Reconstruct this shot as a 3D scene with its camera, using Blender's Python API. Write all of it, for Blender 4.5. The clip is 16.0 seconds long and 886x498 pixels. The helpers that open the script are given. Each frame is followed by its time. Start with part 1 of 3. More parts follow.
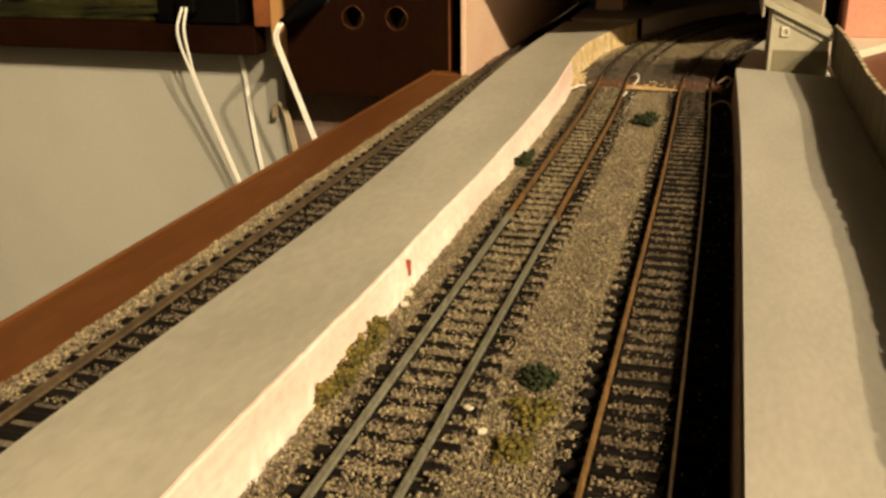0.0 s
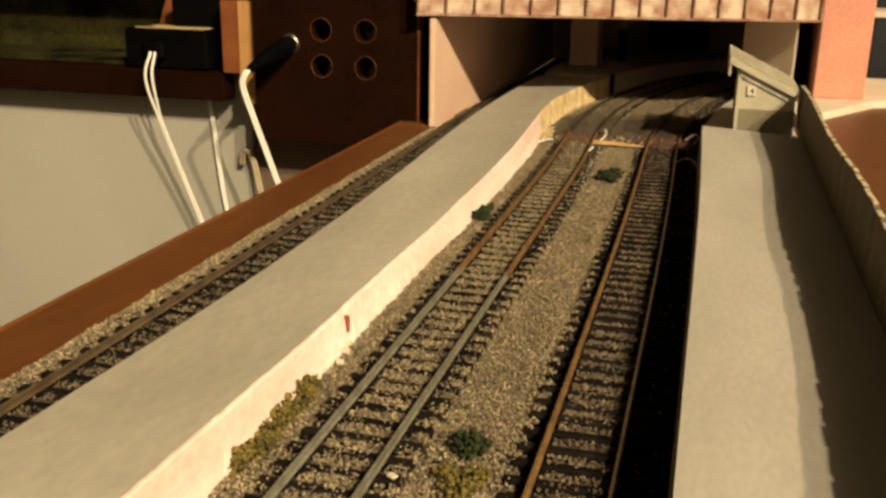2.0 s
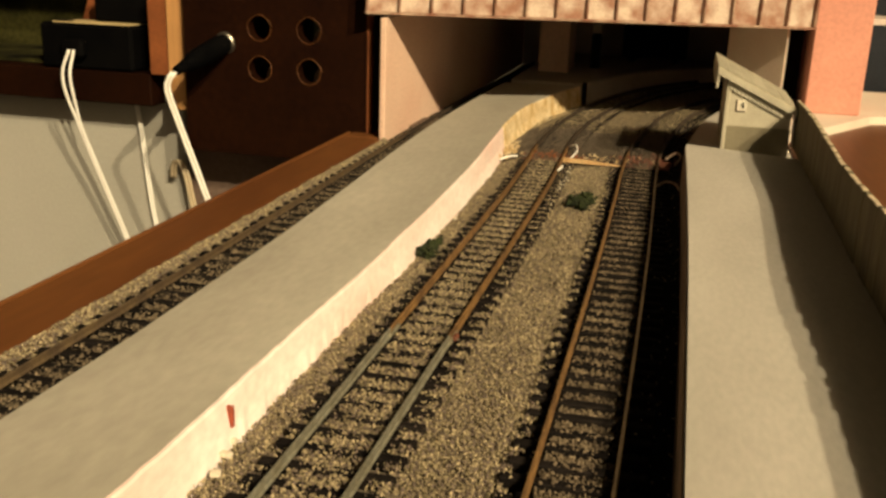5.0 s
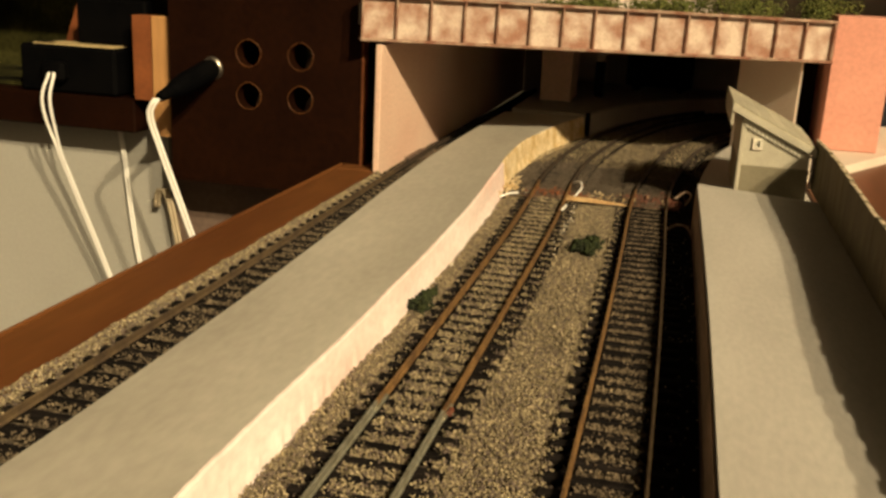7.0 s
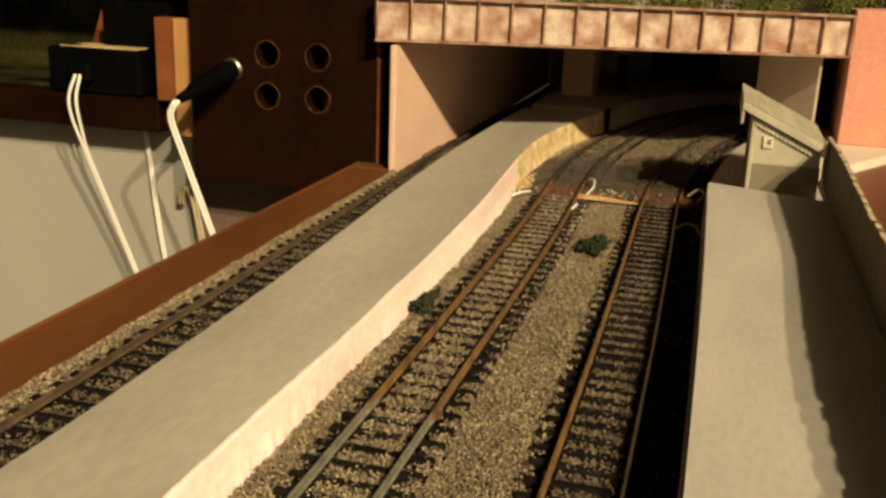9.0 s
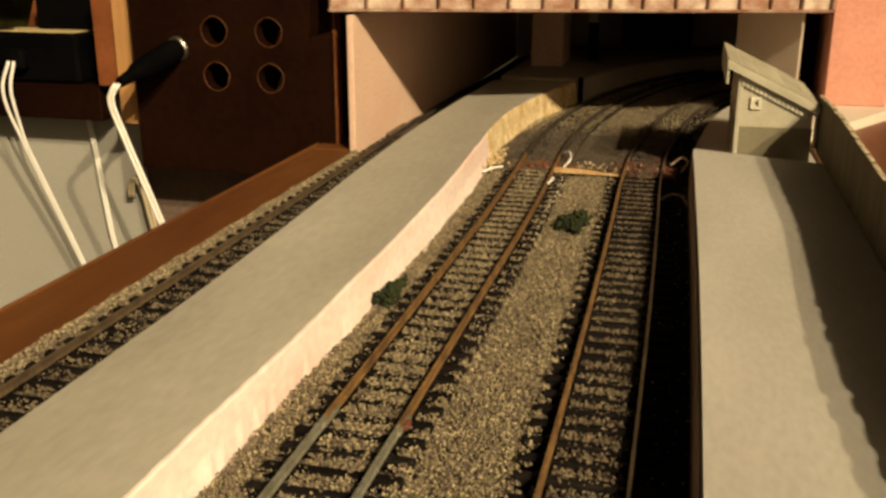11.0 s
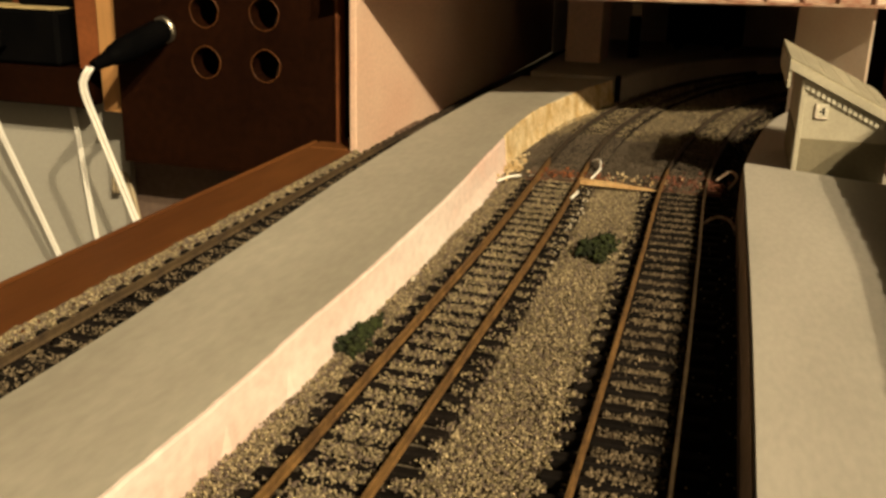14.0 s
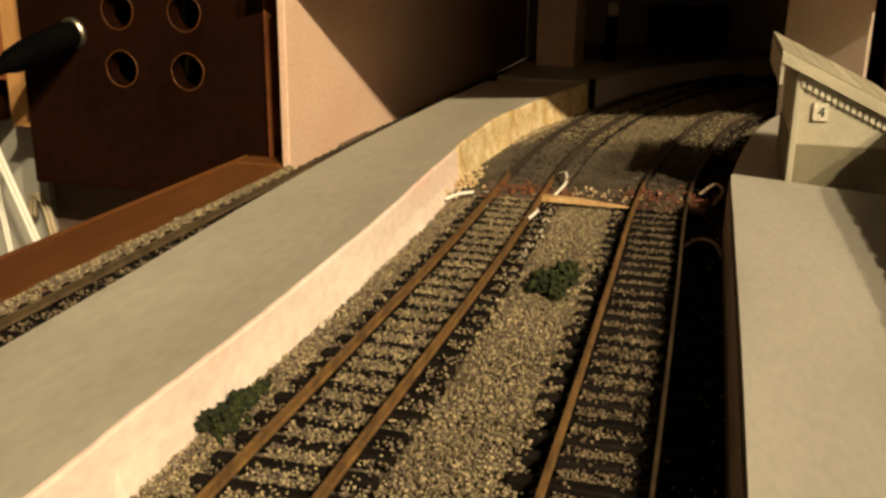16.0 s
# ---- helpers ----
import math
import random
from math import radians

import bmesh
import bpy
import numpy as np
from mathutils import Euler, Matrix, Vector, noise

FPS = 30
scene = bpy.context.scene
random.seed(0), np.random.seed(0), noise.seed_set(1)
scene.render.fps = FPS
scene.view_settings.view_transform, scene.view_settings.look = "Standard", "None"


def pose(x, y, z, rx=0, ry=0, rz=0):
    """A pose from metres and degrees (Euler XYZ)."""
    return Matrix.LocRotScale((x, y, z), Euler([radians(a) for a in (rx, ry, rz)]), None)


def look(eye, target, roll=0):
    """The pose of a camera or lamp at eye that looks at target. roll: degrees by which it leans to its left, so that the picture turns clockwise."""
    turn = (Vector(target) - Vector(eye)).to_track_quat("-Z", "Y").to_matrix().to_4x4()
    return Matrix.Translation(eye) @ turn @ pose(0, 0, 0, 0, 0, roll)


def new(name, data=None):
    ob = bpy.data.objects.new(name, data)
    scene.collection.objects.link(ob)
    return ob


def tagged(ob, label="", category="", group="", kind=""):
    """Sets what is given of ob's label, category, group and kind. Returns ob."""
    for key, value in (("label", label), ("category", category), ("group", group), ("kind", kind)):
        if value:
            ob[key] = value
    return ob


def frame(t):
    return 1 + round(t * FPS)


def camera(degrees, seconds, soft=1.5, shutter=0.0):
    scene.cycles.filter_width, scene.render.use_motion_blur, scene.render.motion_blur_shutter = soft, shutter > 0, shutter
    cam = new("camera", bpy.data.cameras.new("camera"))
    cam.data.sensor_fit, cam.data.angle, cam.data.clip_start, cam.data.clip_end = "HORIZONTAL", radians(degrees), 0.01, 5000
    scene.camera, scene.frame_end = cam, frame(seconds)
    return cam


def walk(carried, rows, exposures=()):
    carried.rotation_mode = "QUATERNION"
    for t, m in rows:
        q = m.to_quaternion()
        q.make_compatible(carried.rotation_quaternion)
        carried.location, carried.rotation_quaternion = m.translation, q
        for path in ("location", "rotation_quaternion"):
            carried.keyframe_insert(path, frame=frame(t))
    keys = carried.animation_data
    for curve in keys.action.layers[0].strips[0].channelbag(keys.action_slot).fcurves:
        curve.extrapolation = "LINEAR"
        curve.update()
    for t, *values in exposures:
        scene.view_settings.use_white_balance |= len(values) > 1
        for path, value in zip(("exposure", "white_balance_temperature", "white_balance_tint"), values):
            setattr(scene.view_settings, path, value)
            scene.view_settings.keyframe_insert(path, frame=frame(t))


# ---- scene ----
cam = camera(49.44, 16.0, 2.9)
PATH = [
    (0, (0.01469, -0.08995, 0.11337), (-0.51329, 1.71149, -0.57662), -0.643),
    (0.5, (0.01595, -0.08118, 0.11709), (-0.52074, 1.75309, -0.47235), 1.053),
    (1, (0.02374, -0.08313, 0.11033), (-0.51255, 1.74440, -0.50002), 1.383),
    (1.5, (0.02293, -0.07506, 0.10922), (-0.49522, 1.75386, -0.51254), 1.436),
    (2, (0.02409, -0.07699, 0.11214), (-0.48002, 1.76530, -0.48102), 0.905),
    (2.5, (0.02257, -0.07003, 0.11018), (-0.48103, 1.77820, -0.46464), 1.851),
    (3, (0.01799, -0.06831, 0.10814), (-0.49055, 1.76843, -0.49830), 1.980),
    (3.5, (0.01801, -0.05493, 0.10425), (-0.46901, 1.78855, -0.49941), 1.997),
    (4, (0.01606, -0.03617, 0.10771), (-0.46715, 1.81237, -0.48338), 1.735),
    (4.5, (0.01688, -0.01656, 0.10563), (-0.46053, 1.82989, -0.49661), 1.693),
    (5, (0.01656, -0.00513, 0.10594), (-0.42977, 1.85412, -0.48054), 2.051),
    (7.5, (0.00837, 0.02774, 0.10797), (-0.44368, 1.89760, -0.43910), 3.164),
    (8, (0.00989, 0.01790, 0.10809), (-0.48262, 1.87303, -0.45400), 2.636),
    (8.5, (0.01788, 0.01874, 0.11263), (-0.48349, 1.87019, -0.45371), 2.124),
    (9, (0.02253, 0.02427, 0.11516), (-0.49443, 1.86924, -0.45829), 2.107),
    (11.5, (0.01572, 0.06024, 0.10350), (-0.44505, 1.90814, -0.50719), -0.174),
    (12, (0.01606, 0.05984, 0.10508), (-0.47281, 1.89961, -0.50832), -0.319),
    (12.5, (0.01869, 0.06644, 0.10093), (-0.49385, 1.90118, -0.50820), -0.065),
    (13, (0.01760, 0.07684, 0.09943), (-0.51246, 1.90714, -0.50806), -0.471),
    (13.5, (0.01895, 0.09164, 0.09782), (-0.51362, 1.91653, -0.52359), -0.913),
    (14, (0.01374, 0.12059, 0.09611), (-0.52256, 1.94613, -0.52014), 1.497),
    (14.5, (0.01140, 0.13106, 0.09692), (-0.53126, 1.95483, -0.51903), 0.338),
    (15, (0.01336, 0.14061, 0.09893), (-0.52468, 1.96498, -0.51931), 0.405),
    (15.5, (0.01462, 0.15060, 0.08756), (-0.51465, 1.97639, -0.53403), 1.392),
    (16, (0.01555, 0.17784, 0.08518), (-0.50618, 2.01581, -0.50614), 0.726),
]
walk(cam, [(t, look(eye, target, roll)) for t, eye, target, roll in PATH], [(0, 0.0), (16, -0.12)])

# ---- light: two bulbs of one room lamp behind the layout ----
world = bpy.data.worlds.new("room_air")
world.use_nodes = True
world.node_tree.nodes["Background"].inputs[0].default_value = (0.9, 0.75, 0.5, 1)
world.node_tree.nodes["Background"].inputs[1].default_value = 0.01
scene.world = world
for spot, power in (((1.64, -1.89, 1.85), 470.0), ((1.99, -1.59, 1.83), 385.0)):
    bulb = bpy.data.lights.new("ceiling_bulb", "POINT")
    bulb.energy, bulb.color, bulb.shadow_soft_size = power, (1.0, 0.802, 0.500), 0.03
    new("ceiling_bulb", bulb).location = spot


# ---- materials ----
def material(name, base, second=None, scale=40.0, rough=0.8, metal=0.0, bump=0.2, fine=900.0, amount=0.5, jitter=0.0, third=None, stretch=(1, 1, 1), island=0.0, spec=0.35):
    """A surface with broad stains (scale) and a fine grain (fine), both per metre."""
    m = bpy.data.materials.new(name)
    m.use_nodes = True
    nt = m.node_tree
    nd, ln = nt.nodes, nt.links
    bsdf = nd["Principled BSDF"]
    bsdf.inputs["Roughness"].default_value, bsdf.inputs["Metallic"].default_value = rough, metal
    bsdf.inputs["Specular IOR Level"].default_value = spec
    co = nd.new("ShaderNodeTexCoord")
    mp = nd.new("ShaderNodeMapping")
    mp.inputs["Scale"].default_value = stretch
    ln.new(co.outputs["Object"], mp.inputs["Vector"])
    n1, n2 = nd.new("ShaderNodeTexNoise"), nd.new("ShaderNodeTexNoise")
    for n, s, d in ((n1, scale, 5.0), (n2, fine, 3.0)):
        n.inputs["Scale"].default_value, n.inputs["Detail"].default_value = s, d
        ln.new(mp.outputs["Vector"], n.inputs["Vector"])
    second = second or tuple(c * 0.7 for c in base)
    ramp = nd.new("ShaderNodeMapRange")
    ramp.inputs[1].default_value, ramp.inputs[2].default_value = 0.35, 0.65
    ln.new(n1.outputs["Fac"], ramp.inputs[0])
    mix = nd.new("ShaderNodeMix")
    mix.data_type = "RGBA"
    mix.inputs[6].default_value, mix.inputs[7].default_value = (*base, 1), (*second, 1)
    ln.new(ramp.outputs[0], mix.inputs[0])
    grain = nd.new("ShaderNodeMix")
    grain.data_type, grain.blend_type = "RGBA", "MULTIPLY"
    grain.inputs[0].default_value = amount
    ln.new(mix.outputs[2], grain.inputs[6])
    tone = nd.new("ShaderNodeMapRange")
    tone.inputs[1].default_value, tone.inputs[2].default_value, tone.inputs[3].default_value, tone.inputs[4].default_value = 0.3, 0.7, 0.45, 1.35
    ln.new(n2.outputs["Fac"], tone.inputs[0])
    ln.new(tone.outputs[0], grain.inputs[7])
    out = grain.outputs[2]
    if jitter or island:
        rnd = nd.new("ShaderNodeNewGeometry") if island else nd.new("ShaderNodeObjectInfo")
        hv = nd.new("ShaderNodeMapRange")
        j = jitter or island
        hv.inputs[3].default_value, hv.inputs[4].default_value = 1 - j, 1 + j
        ln.new(rnd.outputs["Random Per Island" if island else "Random"], hv.inputs[0])
        vary = nd.new("ShaderNodeMix")
        vary.data_type, vary.blend_type = "RGBA", "MULTIPLY"
        vary.inputs[0].default_value = 1.0
        ln.new(out, vary.inputs[6])
        ln.new(hv.outputs[0], vary.inputs[7])
        out = vary.outputs[2]
        if third:
            pick = nd.new("ShaderNodeMath")
            pick.operation = "GREATER_THAN"
            pick.inputs[1].default_value = 0.62
            fr = nd.new("ShaderNodeMath")
            fr.operation, fr.inputs[1].default_value = "MULTIPLY", 7.31
            fc = nd.new("ShaderNodeMath")
            fc.operation = "FRACT"
            ln.new(rnd.outputs["Random Per Island" if island else "Random"], fr.inputs[0])
            ln.new(fr.outputs[0], fc.inputs[0])
            ln.new(fc.outputs[0], pick.inputs[0])
            tint = nd.new("ShaderNodeMix")
            tint.data_type = "RGBA"
            ln.new(pick.outputs[0], tint.inputs[0])
            ln.new(out, tint.inputs[6])
            tint.inputs[7].default_value = (*third, 1)
            out = tint.outputs[2]
    ln.new(out, bsdf.inputs["Base Color"])
    if bump:
        bp = nd.new("ShaderNodeBump")
        bp.inputs["Strength"].default_value, bp.inputs["Distance"].default_value = bump, 0.0004
        ln.new(n2.outputs["Fac"], bp.inputs["Height"])
        ln.new(bp.outputs[0], bsdf.inputs["Normal"])
    return m


M = {
    "ballast": material("ballast_grains", (0.375, 0.305, 0.182), (0.262, 0.212, 0.128), 60, 0.95, bump=0.2, island=0.5, third=(0.15, 0.115, 0.09), spec=0.06),
    "track_dirt": material("dusty_track_ballast", (0.20, 0.155, 0.10), (0.12, 0.092, 0.062), 70, 0.95, bump=0.2, island=0.55, spec=0.06),
    "shaded_ballast": material("shaded_fine_ballast", (0.15, 0.12, 0.088), (0.095, 0.076, 0.058), 60, 0.95, bump=0.2, island=0.4, spec=0.06),
    "bed": material("glued_ballast_bed", (0.20, 0.165, 0.115), (0.13, 0.105, 0.075), 120, 0.95, bump=1.0, fine=1400, amount=0.9, spec=0.06),
    "sleeper": material("sleeper_plastic", (0.0065, 0.0054, 0.0048), (0.013, 0.010, 0.008), 90, 0.8, bump=0.3, jitter=0.35, spec=0.06),
    "tie_copper": material("copper_clad_sleeper", (0.20, 0.06, 0.03), (0.12, 0.05, 0.03), 300, 0.5, bump=0.2),
    "rust": material("rusty_rail", (0.25, 0.14, 0.050), (0.13, 0.072, 0.031), 150, 0.5, 0.3, 0.3, jitter=0.1),
    "rust_dull": material("brown_and_shaded_rail", (0.13, 0.088, 0.045), (0.075, 0.05, 0.03), 150, 0.65, 0.2, 0.3),
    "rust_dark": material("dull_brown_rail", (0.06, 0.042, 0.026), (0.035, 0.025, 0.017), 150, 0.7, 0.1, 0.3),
    "steel": material("bare_nickel_rail", (0.36, 0.35, 0.27), (0.26, 0.24, 0.17), 200, 0.42, 0.55, 0.1),
    "platform": material("grey_painted_card", (0.45, 0.420, 0.348), (0.335, 0.308, 0.250), 17, 0.6, bump=0.12, fine=420, amount=0.16, stretch=(1, 0.35, 1)),
    "platform_right": material("pale_painted_card", (0.50, 0.465, 0.405), (0.40, 0.372, 0.32), 20, 0.6, bump=0.12, fine=700, amount=0.14, stretch=(1, 0.35, 1)),
    "facing": material("pinkish_foam_card", (0.85, 0.77, 0.72), (0.78, 0.56, 0.49), 26, 0.85, bump=0.2, fine=500, amount=0.2, stretch=(1, 0.5, 1)),
    "facing_shade": material("shaded_foam_card", (0.30, 0.22, 0.16), (0.20, 0.15, 0.11), 40, 0.9, bump=0.3, fine=500, amount=0.4),
    "facing_old": material("stained_foam_card", (0.80, 0.66, 0.42), (0.54, 0.36, 0.15), 100, 0.85, bump=0.4, fine=500, amount=0.4),
    "red": material("red_paint_mark", (0.33, 0.07, 0.035), None, 200, 0.7),
    "brown": material("brown_gloss_board", (0.160, 0.060, 0.0165), (0.11, 0.038, 0.011), 30, 0.45, bump=0.15, fine=300, amount=0.25, stretch=(1, 0.15, 1)),
    "panel": material("dark_brown_varnish", (0.0145, 0.0045, 0.0016), (0.0090, 0.0028, 0.0012), 20, 0.55, bump=0.1, fine=250, amount=0.5, spec=0.05),
    "rawwood": material("raw_pine", (0.50, 0.27, 0.10), (0.42, 0.20, 0.07), 40, 0.7, bump=0.2, fine=300, amount=0.3, stretch=(1, 1, 0.1)),
    "orangewood": material("stained_pine", (0.24, 0.075, 0.022), (0.17, 0.05, 0.015), 40, 0.6, bump=0.2, fine=300, amount=0.3),
    "wall": material("cream_wall_paint", (0.415, 0.40, 0.35), (0.36, 0.345, 0.30), 6, 0.85, bump=0.0, fine=400, amount=0.08),
    "drab": material("shaded_brown_wall", (0.17, 0.115, 0.085), (0.12, 0.08, 0.06), 12, 0.8, bump=0.1, fine=300, amount=0.3),
    "room": material("room_paint", (0.11, 0.10, 0.08), None, 3, 0.9, bump=0.0, amount=0.1),
    "carpet": material("room_carpet", (0.05, 0.035, 0.025), None, 8, 0.95, bump=0.0, amount=0.4),
    "pink": material("pink_foam_board", (0.70, 0.50, 0.38), (0.66, 0.43, 0.32), 20, 0.85, bump=0.15, fine=500, amount=0.18),
    "salmon": material("salmon_painted_board", (0.62, 0.285, 0.205), (0.56, 0.25, 0.18), 25, 0.85, bump=0.15, fine=450, amount=0.2),
    "white": material("white_foam_board", (0.74, 0.64, 0.52), (0.70, 0.54, 0.43), 25, 0.8, bump=0.1, amount=0.12),
    "dim": material("grey_primer_board", (0.62, 0.53, 0.45), (0.48, 0.40, 0.34), 25, 0.85, bump=0.2, amount=0.3),
    "girder": material("rust_red_girder_paint", (0.20, 0.085, 0.05), (0.36, 0.25, 0.18), 130, 0.75, bump=0.3, fine=900, amount=0.5),
    "girder_panel": material("washed_out_girder_panel", (0.28, 0.14, 0.09), (0.56, 0.45, 0.36), 85, 0.8, bump=0.3, fine=900, amount=0.4),
    "hut": material("grey_green_hut_paint", (0.43, 0.395, 0.30), (0.36, 0.33, 0.25), 60, 0.7, bump=0.15, fine=900, amount=0.15),
    "hut_shade": material("shaded_hut_paint", (0.20, 0.175, 0.115), (0.16, 0.14, 0.09), 60, 0.75, bump=0.15, fine=900, amount=0.2),
    "roof": material("grey_slate_roof", (0.43, 0.39, 0.285), (0.34, 0.31, 0.225), 90, 0.75, bump=0.4, amount=0.3, jitter=0.1),
    "fence": material("weathered_fence_boards", (0.17, 0.145, 0.085), (0.12, 0.10, 0.06), 60, 0.85, bump=0.4, fine=700, amount=0.5, jitter=0.15, stretch=(1, 1, 0.2)),
    "card_edge": material("torn_card_edge", (0.62, 0.50, 0.34), None, 200, 0.9),
    "black": material("black_plastic", (0.0018, 0.0018, 0.002), (0.003, 0.0028, 0.0028), 60, 0.6, bump=0.05, amount=0.2, spec=0.015),
    "matt_black": material("black_paint", (0.006, 0.0052, 0.005), None, 60, 0.85, spec=0.06),
    "cream": material("cream_label", (0.62, 0.48, 0.24), (0.50, 0.38, 0.18), 60, 0.7),
    "cable": material("white_cable_sheath", (0.84, 0.82, 0.76), (0.78, 0.75, 0.68), 50, 0.4, bump=0.0, amount=0.08),
    "beige": material("beige_cable_sheath", (0.48, 0.40, 0.27), (0.40, 0.32, 0.21), 80, 0.5, bump=0.0, amount=0.15),
    "wire": material("shade_darkened_wire", (0.34, 0.26, 0.19), (0.24, 0.15, 0.10), 300, 0.6, bump=0.0, amount=0.3),
    "chrome": material("chrome_ring", (0.55, 0.50, 0.40), None, 50, 0.42, 1.0, 0.0, amount=0.1),
    "moss": material("moss_foliage", (0.075, 0.09, 0.016), (0.13, 0.13, 0.03), 150, 0.9, bump=0.0, island=0.5),
    "dark_moss": material("dark_green_foliage", (0.010, 0.016, 0.004), (0.026, 0.034, 0.007), 150, 0.9, bump=0.0, island=0.5),
    "olive": material("olive_foliage", (0.15, 0.112, 0.020), (0.08, 0.066, 0.014), 200, 0.9, bump=0.0, island=0.5),
    "night": material("dark_blue_board", (0.025, 0.028, 0.035), None, 15, 0.8, spec=0.06),
    "scenery": material("mossy_scenery", (0.045, 0.042, 0.012), (0.005, 0.0045, 0.0025), 28, 0.95, bump=0.8, fine=300, amount=0.7, spec=0.06),
    "splinter": material("fresh_wood_splinter", (0.62, 0.42, 0.20), (0.50, 0.30, 0.13), 200, 0.8),
    "glue": material("dried_glue_chip", (0.70, 0.62, 0.48), None, 300, 0.7),
    "plaque": material("white_number_plaque", (0.62, 0.58, 0.46), None, 100, 0.6),
}


# ---- builders ----
def mesh_of(name, verts, faces, mat):
    me = bpy.data.meshes.new(name)
    me.from_pydata([tuple(v) for v in verts], [], [tuple(f) for f in faces])
    me.materials.append(mat)
    me.update()
    return me


def place(name, me, parent=None, label="", category="", group="", kind="", at=None):
    ob = new(name, me)
    ob.parent = parent
    if at is not None:
        ob.matrix_basis = at
    return tagged(ob, label, category, group, kind)


def thing(name, label, category, at=(0, 0, 0), group="", kind=""):
    ob = new(name)
    ob.location = at
    ob.empty_display_size = 0.01
    return tagged(ob, label, category, group, kind)


def box_mesh(name, lo, hi, mat, bevel=0.0004):
    bm = bmesh.new()
    bmesh.ops.create_cube(bm, size=1.0)
    for v in bm.verts:
        v.co = Vector([lo[i] + (v.co[i] + 0.5) * (hi[i] - lo[i]) for i in range(3)])
    if bevel:
        bmesh.ops.bevel(bm, geom=bm.edges[:], offset=bevel, segments=1, affect="EDGES")
    me = bpy.data.meshes.new(name)
    bm.to_mesh(me)
    bm.free()
    me.materials.append(mat)
    return me


def slab_mesh(name, outline, z0, z1, mat, bevel=0.0):
    """A flat slab with the given outline, counter-clockwise from above."""
    bm = bmesh.new()
    low = [bm.verts.new((x, y, z0)) for x, y in outline]
    top = [bm.verts.new((x, y, z1)) for x, y in outline]
    bm.faces.new(list(reversed(low)))
    face = bm.faces.new(top)
    n = len(outline)
    for i in range(n):
        bm.faces.new((low[i], low[(i + 1) % n], top[(i + 1) % n], top[i]))
    if bevel:
        bmesh.ops.bevel(bm, geom=list(face.edges), offset=bevel, segments=2, affect="EDGES")
    bmesh.ops.recalc_face_normals(bm, faces=bm.faces[:])
    me = bpy.data.meshes.new(name)
    bm.to_mesh(me)
    bm.free()
    me.materials.append(mat)
    return me


def curve_points(ctrl, step):
    """A smooth line through the control points, in even steps."""
    c = [Vector(p) for p in ctrl]
    c = [c[0] * 2 - c[1]] + c + [c[-1] * 2 - c[-2]]
    dense = []
    for i in range(1, len(c) - 2):
        p0, p1, p2, p3 = c[i - 1:i + 3]
        for k in range(60):
            t = k / 60
            dense.append(0.5 * (2 * p1 + (p2 - p0) * t + (2 * p0 - 5 * p1 + 4 * p2 - p3) * t * t + (3 * p1 - p0 - 3 * p2 + p3) * t ** 3))
    dense.append(c[-2])
    out, left = [dense[0]], step
    for a, b in zip(dense, dense[1:]):
        d = (b - a).length
        while d > 0 and left <= d:
            a = a + (b - a) * (left / d)
            out.append(a.copy())
            d, left = (b - a).length, step
        left -= d
    return out


def tangents(pts):
    return [(pts[min(i + 1, len(pts) - 1)] - pts[max(i - 1, 0)]).normalized() for i in range(len(pts))]


def sweep_mesh(name, pts, profile, mat, closed=True):
    """Sweeps a profile of (across, up) along a line on the ground."""
    verts, faces, n = [], [], len(profile)
    for p, d in zip(pts, tangents(pts)):
        side = Vector((d.y, -d.x, 0)).normalized()
        verts += [p + side * a + Vector((0, 0, u)) for a, u in profile]
    for i in range(len(pts) - 1):
        for k in range(n if closed else n - 1):
            a, b = i * n + k, i * n + (k + 1) % n
            faces.append((a, b, b + n, a + n))
    if closed:
        faces += [tuple(range(n)), tuple(reversed(range(len(verts) - n, len(verts))))]
    return mesh_of(name, verts, faces, mat)


def tube_mesh(name, pts, radius, mat, sides=8):
    verts, faces = [], []
    for p, d in zip(pts, tangents(pts)):
        u = d.cross(Vector((0.3, 1, 0.2))).normalized()
        w = d.cross(u)
        verts += [p + (u * math.cos(a) + w * math.sin(a)) * radius for a in (2 * math.pi * k / sides for k in range(sides))]
    for i in range(len(pts) - 1):
        for k in range(sides):
            a, b = i * sides + k, i * sides + (k + 1) % sides
            faces.append((a, b, b + sides, a + sides))
    faces += [tuple(reversed(range(sides))), tuple(range(len(verts) - sides, len(verts)))]
    me = mesh_of(name, verts, faces, mat)
    me.polygons.foreach_set("use_smooth", [True] * len(me.polygons))
    return me


def lathe_mesh(name, start, end, rings, mat, sides=20):
    """A turned shape: rings of (share of the way, radius) from start to end."""
    a, b = Vector(start), Vector(end)
    d = (b - a).normalized()
    u = d.cross(Vector((0, 0, 1))).normalized()
    w = d.cross(u)
    verts, faces = [], []
    for s, r in rings:
        verts += [a.lerp(b, s) + (u * math.cos(t) + w * math.sin(t)) * r for t in (2 * math.pi * k / sides for k in range(sides))]
    for i in range(len(rings) - 1):
        for k in range(sides):
            p, q = i * sides + k, i * sides + (k + 1) % sides
            faces.append((p, q, q + sides, p + sides))
    faces += [tuple(reversed(range(sides))), tuple(range(len(verts) - sides, len(verts)))]
    return mesh_of(name, verts, faces, mat)


